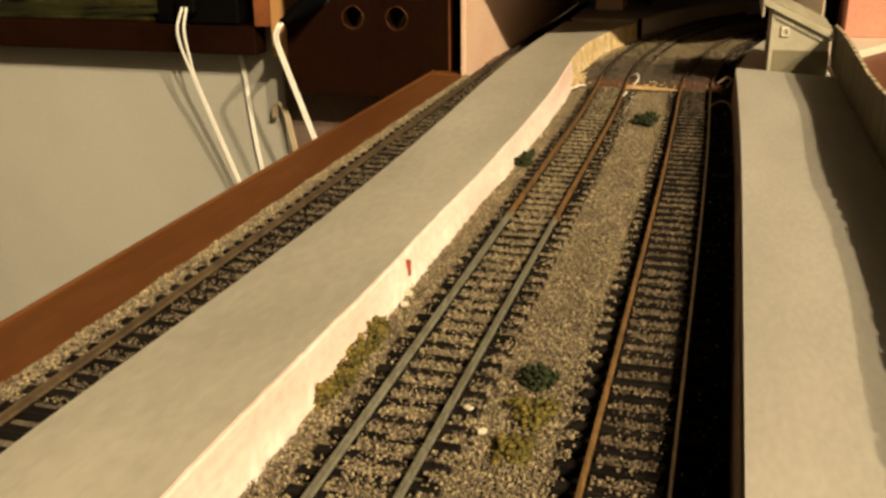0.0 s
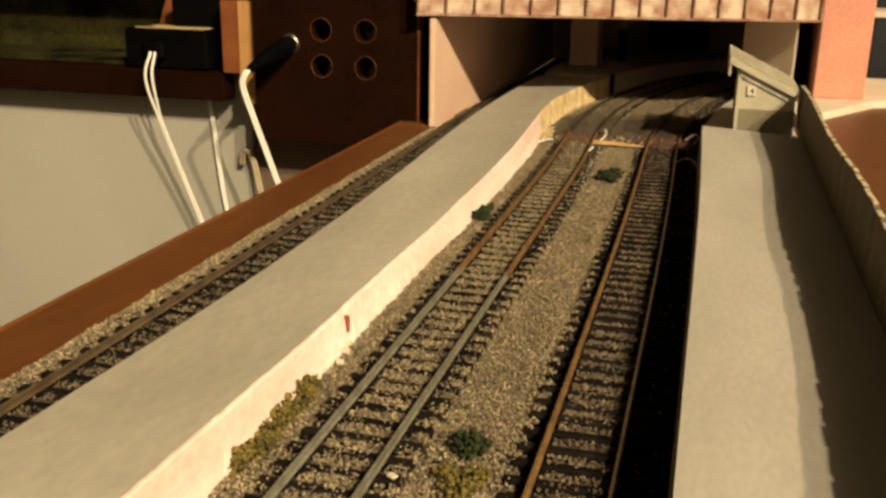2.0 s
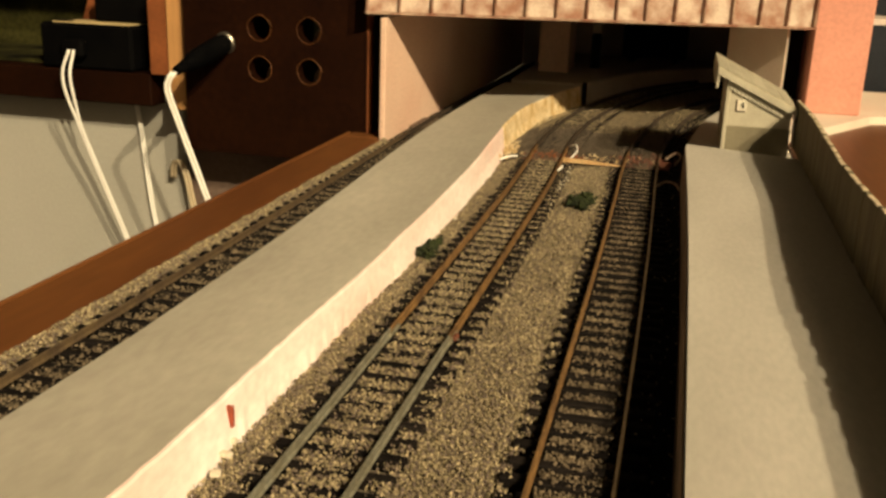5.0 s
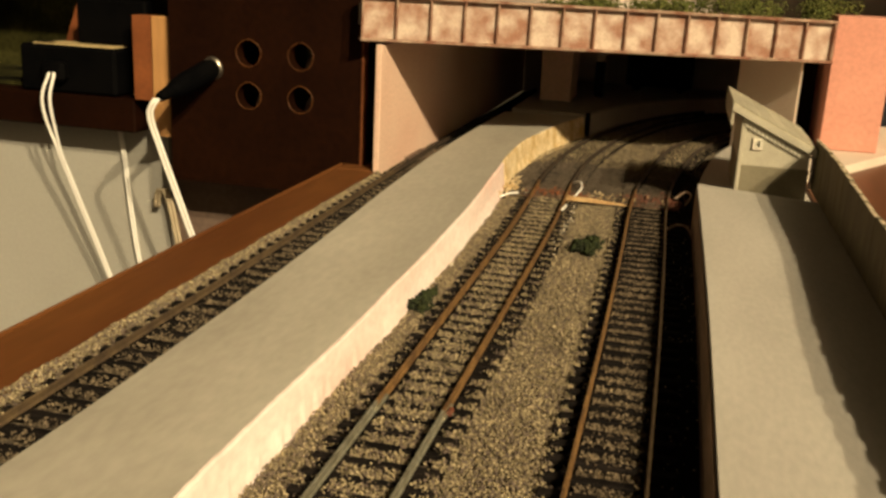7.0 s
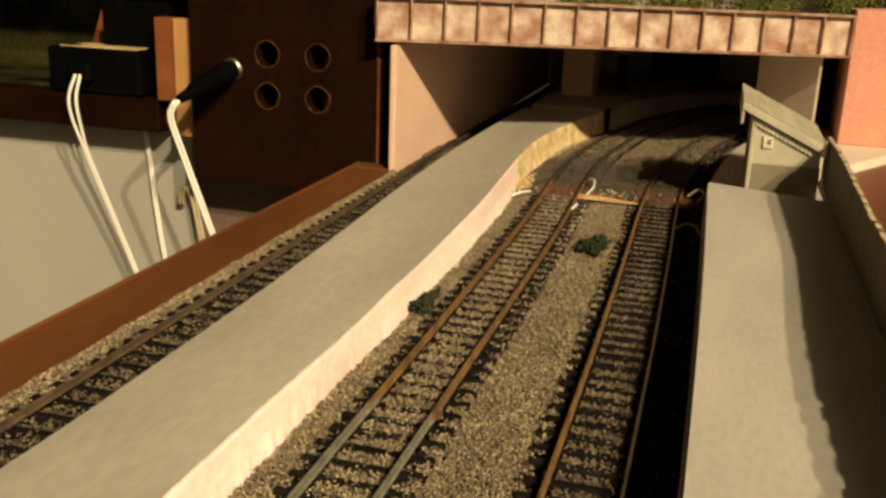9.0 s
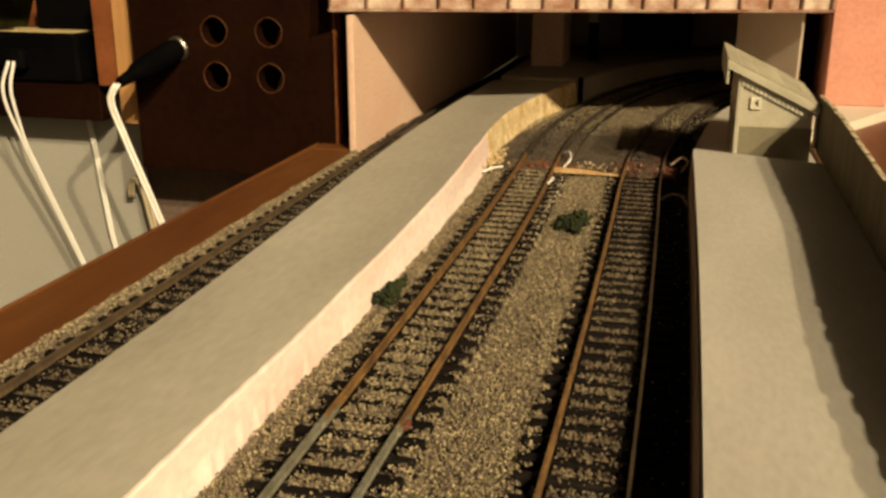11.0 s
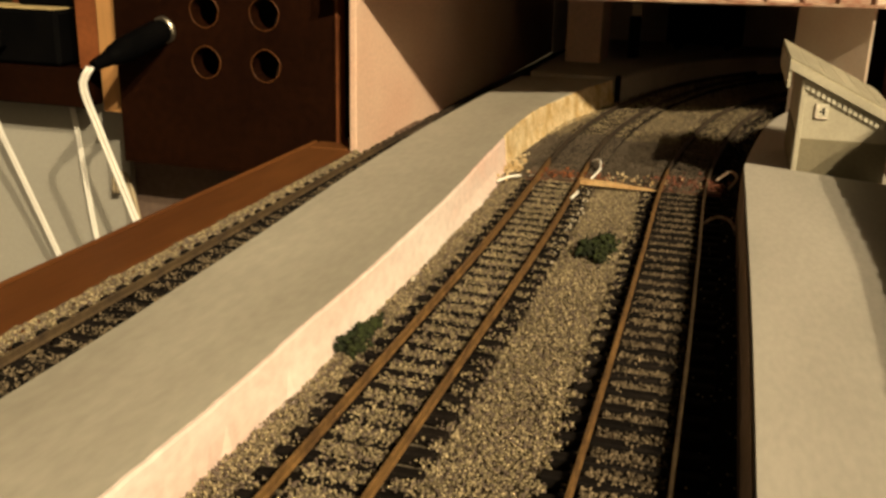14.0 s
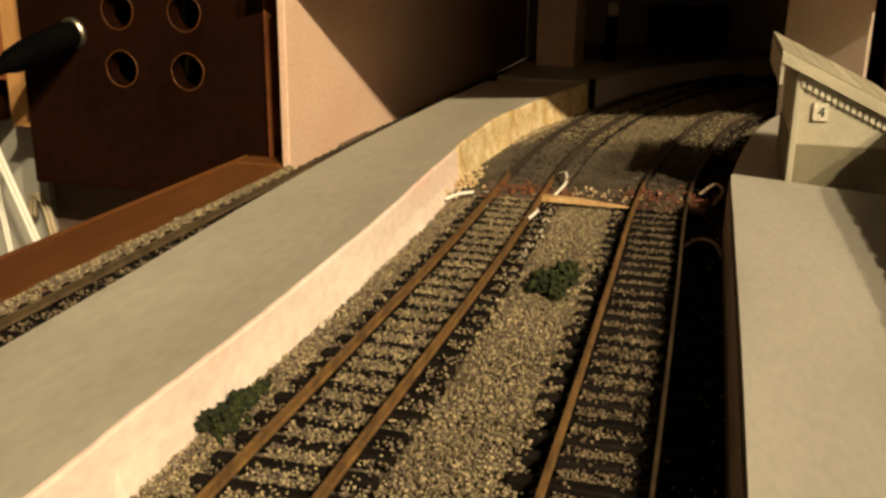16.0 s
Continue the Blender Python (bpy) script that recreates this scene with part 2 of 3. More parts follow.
GRAIN_V = np.array([(1, 0, 0), (-1, 0, 0), (0, 1, 0), (0, -1, 0), (0, 0, 1), (0, 0, -1)], float)
GRAIN_F = np.array([(0, 2, 4), (2, 1, 4), (1, 3, 4), (3, 0, 4), (2, 0, 5), (1, 2, 5), (3, 1, 5), (0, 3, 5)])


def grains_mesh(name, centres, sizes, mat, rng):
    """Many small angular grains in one mesh."""
    n = len(centres)
    v = GRAIN_V[None] * (0.6 + 0.8 * rng.random((n, 6, 1)))
    v = v * (0.7 + 0.6 * rng.random((n, 1, 3)))
    q = rng.normal(size=(n, 4))
    q /= np.linalg.norm(q, axis=1)[:, None]
    w, x, y, z = q.T
    rot = np.stack([1 - 2 * (y * y + z * z), 2 * (x * y - z * w), 2 * (x * z + y * w), 2 * (x * y + z * w), 1 - 2 * (x * x + z * z), 2 * (y * z - x * w),
                    2 * (x * z - y * w), 2 * (y * z + x * w), 1 - 2 * (x * x + y * y)], 1).reshape(n, 3, 3)
    v = np.einsum("nij,nkj->nki", rot, v) * sizes[:, None, None] + centres[:, None]
    f = GRAIN_F[None] + 6 * np.arange(n)[:, None, None]
    me = bpy.data.meshes.new(name)
    me.vertices.add(n * 6)
    me.vertices.foreach_set("co", v.reshape(-1))
    me.loops.add(n * 24)
    me.loops.foreach_set("vertex_index", f.reshape(-1))
    me.polygons.add(n * 8)
    me.polygons.foreach_set("loop_start", np.arange(0, n * 24, 3))
    me.update(calc_edges=True)
    me.validate()
    me.materials.append(mat)
    return me


def tuft(name, label, spot, size, mat, count=260, seed=1, lean=(0, 0)):
    """A clump of foam foliage: several lumps of small leaf shards with gaps between."""
    rng = np.random.default_rng(seed)
    sx, sy, sz = size
    lumps = rng.uniform(-0.75, 0.75, (9, 3)) * (sx, sy, 0)
    lumps[:, 2] = rng.uniform(0.15, 0.7, 9) * sz
    c = lumps[rng.integers(0, 9, count)] + rng.normal(size=(count, 3)) * (sx * 0.24, sy * 0.24, sz * 0.2)
    c[:, 2] = np.abs(c[:, 2])
    ob = place(name, grains_mesh(name, c, rng.uniform(0.0004, 0.0011, count), mat, rng), None, label, "foliage")
    ob.location = spot
    return ob


# ---- the room ----
place("room_floor", box_mesh("room_floor", (-2.6, -3.4, -1.25), (2.6, 2.2, -1.2), M["carpet"], 0), kind="structure", label="dark carpeted room floor under the layout", category="floor")
place("room_ceiling", box_mesh("room_ceiling", (-2.6, -3.4, 1.95), (2.6, 2.2, 2.0), M["room"], 0), kind="structure", label="plain painted room ceiling", category="ceiling")
for nm, lo, hi in (("room_wall_west", (-2.65, -3.4, -1.2), (-2.6, 2.2, 1.95)), ("room_wall_east", (2.6, -3.4, -1.2), (2.65, 2.2, 1.95)),
                   ("room_wall_south", (-2.6, -3.45, -1.2), (2.6, -3.4, 1.95)), ("room_wall_north", (-2.6, 2.2, -1.2), (2.6, 2.25, 1.95))):
    place(nm, box_mesh(nm, lo, hi, M["room"], 0), kind="structure", label="plain dark painted room wall", category="wall")

# ---- baseboard and ground ----
place("baseboard", box_mesh("baseboard", (-0.1493, -0.45, -0.03), (0.36, 1.05, -0.0035), M["bed"], 0), kind="structure", label="plywood layout baseboard under glued grey ballast", category="ground")
board = thing("baseboard_edge", "reddish-brown gloss painted edging board beside the siding", "edging board", (-0.16, 0.1, -0.03))
def side_board(nm, x0, x1, y0, y1, z0, z1):
    me = box_mesh(nm, (x0, y0, z0), (x1, y1, z1), M["brown"], 0.0012)
    ob = place(nm, me, None)
    return ob
edge = side_board("board", -0.1755, -0.1495, -0.45, 0.5305, -0.075, 0.0005)
tail = side_board("board_end", -0.1755, -0.1540, 0.5307, 0.585, -0.075, 0.0005)
tail.parent, tail.matrix_parent_inverse = board, Matrix.Translation((0.16, -0.1, 0.03))
edge.parent, edge.matrix_parent_inverse = board, Matrix.Translation((0.16, -0.1, 0.03))
lip = place("lip", box_mesh("lip", (-0.1775, -0.45, -0.075), (-0.1757, 0.583, 0.0008), M["brown"], 0.0006), board)
lip.matrix_parent_inverse = Matrix.Translation((0.16, -0.1, 0.03))

# ---- tracks ----
GAUGE, RAIL_Z = 0.0165, 0.0003
RAIL = [(-0.0006, 0.0), (0.0006, 0.0), (0.0006, 0.0003), (0.00022, 0.0006), (0.00022, 0.0016), (0.00038, 0.0018), (0.00038, 0.0023), (0.00028, 0.0024), (-0.00028, 0.0024), (-0.00038, 0.0023), (-0.00038, 0.0018), (-0.00022, 0.0016), (-0.00022, 0.0006), (-0.0006, 0.0003)]
T1 = [(-0.0488, -0.4, 0), (-0.0488, 0.1, 0), (-0.0488, 0.3, 0), (-0.0490, 0.42, 0), (-0.0508, 0.5, 0), (-0.0525, 0.56, 0), (-0.0510, 0.62, 0), (-0.0450, 0.68, 0), (-0.0345, 0.74, 0), (-0.008, 0.83, 0), (0.035, 0.91, 0), (0.10, 0.98, 0)]
T2 = [(0.0030, -0.4, 0), (0.0030, 0.1, 0), (0.0025, 0.3, 0), (0.0010, 0.42, 0), (-0.0004, 0.5, 0), (0.0008, 0.56, 0), (0.0045, 0.61, 0), (0.0100, 0.66, 0), (0.0190, 0.71, 0), (0.043, 0.78, 0), (0.085, 0.85, 0), (0.15, 0.92, 0)]
T3 = [(-0.1292, -0.4, 0), (-0.1292, 0.1, 0), (-0.1300, 0.3, 0), (-0.1314, 0.42, 0), (-0.1326, 0.52, 0), (-0.1325, 0.65, 0), (-0.1310, 0.8, 0), (-0.1250, 1.0, 0)]
SLEEPER = {}
for key, mat in (("sleeper", M["sleeper"]), ("tie_copper", M["tie_copper"])):
    SLEEPER[key] = box_mesh("sleeper", (-0.0152, -0.0015, -0.0024), (0.0152, 0.0015, RAIL_Z), mat, 0.0003)


def railway_track(ctrl, label, bare_until, pitch, copper=(), seed=3, rust=("rust", "rust")):
    rng = random.Random(seed)
    track = thing("railway_track", label, "model track", (ctrl[0][0], ctrl[0][1], -0.0024), "model railway tracks")
    back = Matrix.Translation((-ctrl[0][0], -ctrl[0][1], 0.0024))
    fine = curve_points(ctrl, 0.006)
    for side in (-1, 1):
        line = []
        for p, d in zip(fine, tangents(fine)):
            line.append(p + Vector((d.y, -d.x, 0)) * side * (GAUGE / 2 + 0.0005) + Vector((0, 0, RAIL_Z)))
        cut = [i for i, p in enumerate(line) if p.y <= bare_until]
        k = cut[-1] if cut else 0
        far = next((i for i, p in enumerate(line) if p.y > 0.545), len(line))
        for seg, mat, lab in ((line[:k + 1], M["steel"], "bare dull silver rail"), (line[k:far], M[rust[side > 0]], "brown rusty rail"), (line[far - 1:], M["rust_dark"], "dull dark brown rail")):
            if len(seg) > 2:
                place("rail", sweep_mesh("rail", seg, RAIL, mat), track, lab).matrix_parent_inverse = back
    ties = curve_points(ctrl, pitch)
    for p, d in zip(ties, tangents(ties)):
        kind = "tie_copper" if any(a < p.y < b for a, b in copper) else "sleeper"
        turn = math.degrees(math.atan2(-d.x, d.y)) + rng.uniform(-1.2, 1.2)
        m = pose(p.x + rng.uniform(-0.0004, 0.0004), p.y + rng.uniform(-0.0003, 0.0003), rng.uniform(-0.0002, 0.0), 0, 0, turn)
        s = place("sleeper", SLEEPER[kind], track, at=m)
        s.matrix_parent_inverse = back
    return ties, track


TIES1, TRACK1 = railway_track(T1, "two-rail model track on dark sleepers, bare silver rails turning rusty", 0.245, 0.0081, [(0.512, 0.532)], 3)
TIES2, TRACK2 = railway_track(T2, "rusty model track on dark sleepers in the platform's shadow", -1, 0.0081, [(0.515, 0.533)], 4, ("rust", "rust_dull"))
TIES3, TRACK3 = railway_track(T3, "rusty siding track behind the platform", -1, 0.0085, [], 5, ("rust_dull", "rust_dull"))

for side in (-1, 1):
    joiner = thing("rail_joiner", "small dull metal rail joiner with reddish paint", "rail joiner", (-0.0488 + side * (GAUGE / 2 + 0.0005), 0.245, RAIL_Z), "rail joiners")
    place("sleeve", box_mesh("sleeve", (-0.0010, -0.0045, 0), (0.0010, 0.0045, 0.0011), M["steel"], 0.0002), joiner)
    if side > 0:
        place("paint_blob", box_mesh("paint_blob", (0.0006, -0.002, 0.0002), (0.0019, 0.0016, 0.0016), M["tie_copper"], 0.0003), joiner)

# ---- ballast grains ----
rng = np.random.default_rng(7)


def ballast(name, label, x0, x1, y0, y1, count, tracks, low=-0.0022, smin=0.00022, smax=0.00050, mat="ballast", bare=(), inside=None, outside=None):
    """Grains strewn over a stretch; clear = (share kept off a sleeper's middle, off its ends)."""
    x, y = rng.uniform(x0, x1, count), rng.uniform(y0, y1, count)
    z = np.full(count, low) + rng.uniform(0, 0.0014, count)
    keep = np.ones(count, bool)

    def off_centre(ctrl):
        pts = curve_points(ctrl, 0.006)
        return x - np.interp(y, [p.y for p in pts], [p.x for p in pts])

    for ctrl, ties, bank, (clear_mid, clear_end) in tracks:
        u = np.abs(off_centre(ctrl))
        ty = np.array([p.y for p in ties])
        dist = np.abs(y[:, None] - ty[None]).min(1)
        on_tie = (u < 0.0155) & (dist < 0.0016)
        patch = 0.14 * np.sin(y * 61 + u * 300) + 0.10 * np.sin(y * 143 + 2)
        clear = np.where(u < 0.0055, clear_mid + patch, clear_end)
        keep &= ~(on_tie & (rng.random(count) < clear))
        keep &= ~(np.abs(u - GAUGE / 2 - 0.0005) < 0.0012)
        z = np.where((u < 0.0152) & (dist > 0.0016), z + bank, z)
        z = np.where(on_tie, RAIL_Z + rng.uniform(0, 0.0003, count), z)
    for ctrl, ua, ub, share, ya, yb in bare:
        u = off_centre(ctrl)
        ragged = 0.0012 * np.sin(y * 900) + 0.0008 * np.sin(y * 2300 + 1)
        keep &= ~((u > ua + (ragged if ua < 0 else 0)) & (u < ub + (ragged if ub < 0.02 else 0)) & (y > ya) & (y < yb) & (rng.random(count) < share))
    if inside:
        keep &= np.abs(off_centre(inside)) < 0.0086
    if outside:
        keep &= np.abs(off_centre(outside)) >= 0.0086
    c = np.stack([x, y, z], 1)[keep]
    return place(name, grains_mesh(name, c, rng.uniform(smin, smax, len(c)), M[mat], rng), None, label, "ballast", kind="stuff")


BARE = [(T2, -0.0134, -0.0090, 1.0, 0, 1), (T2, 0.0092, 0.03, 0.985, 0, 1), (T1, -0.0155, -0.0092, 0.8, 0, 1), (T1, 0.0092, 0.0125, 0.8, 0, 0.268), (T1, 0.0092, 0.0140, 0.97, 0.270, 0.300), (T1, 0.0092, 0.0155, 0.7, 0.300, 0.52)]
ballast("ballast", "fine grey-brown granite ballast glued between the tracks", -0.0745, 0.0235, 0.04, 0.512, 215000, [(T1, TIES1, 0.0010, (0.76, 0.95)), (T2, TIES2, 0.0008, (0.8, 0.95))], smax=0.00045, bare=BARE, outside=T2)
ballast("ballast", "dark dusty ballast between the rails beside the trench", -0.010, 0.014, 0.04, 0.512, 44000, [(T2, TIES2, 0.0004, (0.86, 0.93))], mat="track_dirt", inside=T2)
ballast("ballast", "fine ballast past the baseboard joint, darkened for a shadow band", -0.082, 0.035, 0.512, 0.617, 46000, [(T1, TIES1, 0.0016, (0.35, 0.4)), (T2, TIES2, 0.0016, (0.35, 0.4))], mat="shaded_ballast", smin=0.00018, smax=0.00038, bare=[(T2, 0.0092, 0.03, 0.97, 0, 1)])
ballast("ballast", "fine grey ballast on the curve under the bridge", -0.082, 0.10, 0.615, 0.90, 52000, [(T1, TIES1, 0.0018, (0.1, 0.1)), (T2, TIES2, 0.0018, (0.1, 0.1))], smin=0.00020, smax=0.00042, bare=[(T2, 0.0092, 0.03, 0.7, 0, 1)])
for nm, ua, ub in (("trench_shade", -0.0150, -0.0075), ("trench_shade", 0.0075, 0.0225)):
    line = [p for p in curve_points(T2, 0.012) if 0.0 < p.y < 0.70]
    place(nm, sweep_mesh(nm, line, [(ua, -0.0036), (ub, -0.0036), (ub, -0.0029), (ua, -0.0029)], M["matt_black"]), TRACK2, "black strip standing for the trench's shade").matrix_parent_inverse = Matrix.Translation((-T2[0][0], -T2[0][1], 0.0024))
ballast("ballast", "pale grey ballast shoulder along the siding", -0.1494, -0.113, 0.08, 0.64, 40000, [(T3, TIES3, 0.0004, (0.97, 0.99))], outside=T3)
ballast("ballast", "dusty dark ballast between the siding's rails", -0.142, -0.118, 0.08, 0.64, 18000, [(T3, TIES3, 0.0013, (0.95, 0.99))], mat="track_dirt", inside=T3)
y = rng.uniform(0.05, 0.53, 9000)
x = np.where(rng.random(9000) < 0.75, rng.uniform(-0.1494, -0.1462, 9000), -0.1492 - np.abs(rng.normal(0, 1, 9000)) * (0.0004 + 0.0002 * np.sin(y * 170) + 0.00018 * np.sin(y * 610)))
c = np.stack([x, y, np.where(x < -0.1493, 0.0006, -0.0009 + (-0.1462 - x) * 0.45) + rng.uniform(0, 0.0005, 9000)], 1)
place("ballast", grains_mesh("ballast", c, rng.uniform(0.00025, 0.0005, len(c)), M["ballast"], rng), None, "loose pale ballast spilt onto the brown board", "ballast", kind="stuff")

# ---- platforms ----
LP_EDGE = [(-0.0755, -0.45), (-0.0755, 0.1), (-0.0762, 0.2), (-0.0752, 0.3), (-0.0752, 0.42), (-0.0785, 0.5), (-0.0815, 0.56), (-0.0795, 0.62), (-0.0715, 0.68), (-0.0590, 0.738)]
LP_BACK = [(-0.1120, -0.45), (-0.1130, 0.1), (-0.1135, 0.2), (-0.1155, 0.35), (-0.1185, 0.5), (-0.1185, 0.62), (-0.1150, 0.75)]
LP_Z, RP_Z = 0.0132, 0.0168


def lp_top(y):
    """Height of the platform's top: the board sags between its supports."""
    return float(np.interp(y, (0.06, 0.14, 0.20, 0.29, 0.36, 0.43, 0.52), (LP_Z, 0.0108, 0.0096, 0.0095, 0.0106, 0.0122, LP_Z)))


edge_pts = [(p.x, p.y) for p in curve_points([(x, y, 0) for x, y in LP_EDGE], 0.012)]
back_pts = [(p.x, p.y) for p in curve_points([(x, y, 0) for x, y in LP_BACK], 0.012)]
joint = 0.562
platform = thing("platform", "long grey painted card station platform between siding and track", "platform", (-0.095, 0.2, -0.0035))
inv = Matrix.Translation((0.095, -0.2, 0.0035))
def board_strip(ya, yb):
    """The platform board between two stations, following its sag."""
    ex, bx = np.array(edge_pts), np.array(back_pts)
    verts, faces, n = [], [], 40
    for k in range(n + 1):
        t = k / n
        ye, yk = ya + (yb - ya) * t, ya - 0.010 + (yb - ya) * t
        xe, xk = np.interp(ye, ex[:, 1], ex[:, 0]), np.interp(yk, bx[:, 1], bx[:, 0])
        verts += [(xe, ye, lp_top(ye)), (xk, yk, lp_top(yk)), (xk, yk, -0.0034), (xe, ye, -0.0034)]
    for k in range(n):
        faces += [(4 * k + j, 4 * k + (j + 1) % 4, 4 * k + 4 + (j + 1) % 4, 4 * k + 4 + j) for j in range(4)]
    faces += [(3, 2, 1, 0), (4 * n, 4 * n + 1, 4 * n + 2, 4 * n + 3)]
    place("platform_top", mesh_of("platform_top", verts, [tuple(reversed(q)) for q in faces], M["platform"]), platform).matrix_parent_inverse = inv


board_strip(-0.44, joint)
board_strip(joint + 0.0003, 0.738)
def ragged_facing(ya, yb, mat, lab, wear, seed):
    """A foam strip with an uneven cut along its top and foot."""
    r = np.random.default_rng(seed)
    line = [p for p in curve_points([(x, y, 0) for x, y in LP_EDGE], 0.003) if ya < p.y < yb]
    k = np.arange(len(line))
    slow = np.interp(k, k[::9], r.normal(0, 1, len(k[::9])))
    fast = r.normal(0, 1, len(k))
    verts, faces = [], []
    for i, (p, d) in enumerate(zip(line, tangents(line))):
        side = Vector((d.y, -d.x, 0))
        top = lp_top(p.y) + 0.0001 + wear * (0.00022 * slow[i] + 0.00010 * fast[i])
        foot = 0.0032 + wear * (0.00035 * slow[i] + 0.00020 * fast[i])
        for a, u in ((0.0002, -0.0034), (foot, -0.0034), (foot, -0.0008), (0.0021 + 0.0001 * slow[i], 0.0045), (0.0013, top - 0.0006), (0.0009, top), (0.0002, top)):
            verts.append(p + side * a + Vector((0, 0, u)))
    n = 7
    for i in range(len(line) - 1):
        for j in range(n):
            a, b = i * n + j, i * n + (j + 1) % n
            faces.append((a, b, b + n, a + n))
    faces += [tuple(range(n)), tuple(reversed(range(len(verts) - n, len(verts))))]
    place("facing", mesh_of("facing", verts, faces, mat), platform, lab).matrix_parent_inverse = inv


ragged_facing(-0.45, 0.528, M["facing"], "pale pinkish foam facing strip", 1.0, 41)
ragged_facing(0.5285, 0.76, M["facing_old"], "yellow stained foam facing strip", 1.6, 42)
for k in range(12):
    nx, ny = rng.uniform(-0.108, -0.082), rng.uniform(0.12, 0.55)
    me = lathe_mesh("scuff", (nx, ny, lp_top(ny) - 0.0002), (nx, ny, lp_top(ny) + 0.0001), [(0, 0.0006), (1, 0.0003)], M["glue"], 7)
    place("scuff", me, platform, "pale paint scuff").matrix_parent_inverse = inv
place("red_mark", box_mesh("red_mark", (-0.0745, 0.1722, 0.0030), (-0.0727, 0.1733, 0.0082), M["red"], 0.0002), platform, "small red painted mark").matrix_parent_inverse = inv

RP_EDGE = [(0.0245, -0.45), (0.0245, 0.1), (0.0242, 0.3), (0.0225, 0.44), (0.0218, 0.5), (0.0245, 0.55), (0.0330, 0.622), (0.0470, 0.678), (0.075, 0.74)]
redge = [(p.x, p.y) for p in curve_points([(x, y, 0) for x, y in RP_EDGE], 0.012)]
platform_b = thing("platform", "pale grey painted platform with nail marks beside the board fence", "platform", (0.05, 0.2, -0.0035))
inv = Matrix.Translation((-0.05, -0.2, 0.0035))
FAR_Z = 0.0112
outline = [(0.0758, -0.45), (0.0758, 0.4815), (0.0222, 0.5005)] + list(reversed([p for p in redge if p[1] < 0.498]))
place("platform_top", slab_mesh("platform_top", outline, -0.0034, RP_Z, M["platform_right"], 0.0004), platform_b).matrix_parent_inverse = inv
outline = [(0.0222, 0.5010), (0.0758, 0.4820), (0.0758, 0.74)] + list(reversed([p for p in redge if p[1] > 0.503]))
place("platform_top", slab_mesh("platform_top", outline, -0.0034, FAR_Z, M["platform_right"], 0.0004), platform_b, "lower end of the grey platform").matrix_parent_inverse = inv
place("facing", sweep_mesh("facing", [Vector((x, y, 0)) for x, y in redge if y < 0.500], [(-0.0002, -0.0034), (-0.0002, RP_Z - 0.0016), (-0.0006, RP_Z - 0.0016), (-0.0010, -0.0034)], M["facing_shade"]), platform_b, "brownish foam facing strip, darkened for shade").matrix_parent_inverse = inv
for k in range(26):
    nx, ny = rng.uniform(0.028, 0.07), rng.uniform(0.12, 0.49)
    me = lathe_mesh("nail_mark", (nx, ny, RP_Z - 0.0001), (nx, ny, RP_Z + 0.00012), [(0, 0.0005), (1, 0.0003)], M["sleeper"], 8)
    place("nail_mark", me, platform_b).matrix_parent_inverse = inv

FP_EDGE = [(-0.0560, 0.744), (-0.0470, 0.785), (-0.0300, 0.835), (-0.005, 0.88), (0.035, 0.925), (0.09, 0.965)]
fedge = [(p.x, p.y) for p in curve_points([(x, y, 0) for x, y in FP_EDGE], 0.012)]
platform_c = thing("platform", "dim grey curved platform continuing under the bridge", "platform", (-0.05, 0.85, -0.0035))
place("platform_top", slab_mesh("platform_top", fedge + [(0.09, 1.0), (-0.115, 1.0), (-0.1145, 0.752), (-0.09, 0.746)], -0.0034, 0.0135, M["platform"], 0.0004), platform_c).matrix_parent_inverse = Matrix.Translation((0.05, -0.85, 0.0035))
place("facing", sweep_mesh("facing", [Vector((x, y, 0)) for x, y in fedge], [(0.0002, -0.0034), (0.0018, -0.0034), (0.0018, 0.0128), (0.0002, 0.0128)], M["dim"]), platform_c, "dim grey facing strip").matrix_parent_inverse = Matrix.Translation((0.05, -0.85, 0.0035))
post = thing("platform_end_post", "black painted stop post at the platform's joint", "post", (-0.0555, 0.741, -0.003))
place("post", box_mesh("post", (-0.0018, -0.0012, 0), (0.0018, 0.0016, 0.0185), M["matt_black"], 0.0004), post)

# ---- fence beside the pale platform ----
fence = thing("board_fence", "weathered brownish-grey board fence with a torn pale top edge", "fence", (0.0745, 0.3, RP_Z))
frng = random.Random(11)
y = -0.02
while y < 0.512:
    w = 0.0117
    top = 0.0235 + 0.0012 * math.sin(y * 31) + frng.uniform(-0.0003, 0.0003)
    me = box_mesh("fence_board", (0, 0, 0), (0.0018, w, top), M["fence"], 0.00025)
    place("fence_board", me, fence, at=pose(frng.uniform(-0.0002, 0.0002), y - 0.3, 0, 0, frng.uniform(-0.5, 0.5), 0))
    chip = box_mesh("torn_edge", (-0.0002, 0.001, top), (0.0016, w * frng.uniform(0.5, 0.95), top + frng.uniform(0.0001, 0.0005)), M["card_edge"], 0.0002)
    place("torn_edge", chip, fence, at=pose(0, y - 0.3, 0))
    y += w
place("end_strip", box_mesh("end_strip", (-0.001, 0.2125, 0), (0.0008, 0.2145, 0.020), M["white"], 0.0003), fence, "thin white end strip")

# ---- hut on the pale platform ----
def waiting_hut():
    hut = thing("platform_hut", "small grey-green painted model hut with sloping slate roof", "hut", (0.055, 0.54, RP_Z))  # its foot reaches the lower board
    x0, x1, y0, y1, zl, zr = -0.0155, 0.0163, -0.036, 0.034, 0.0358, 0.0206
    foot = FAR_Z - RP_Z
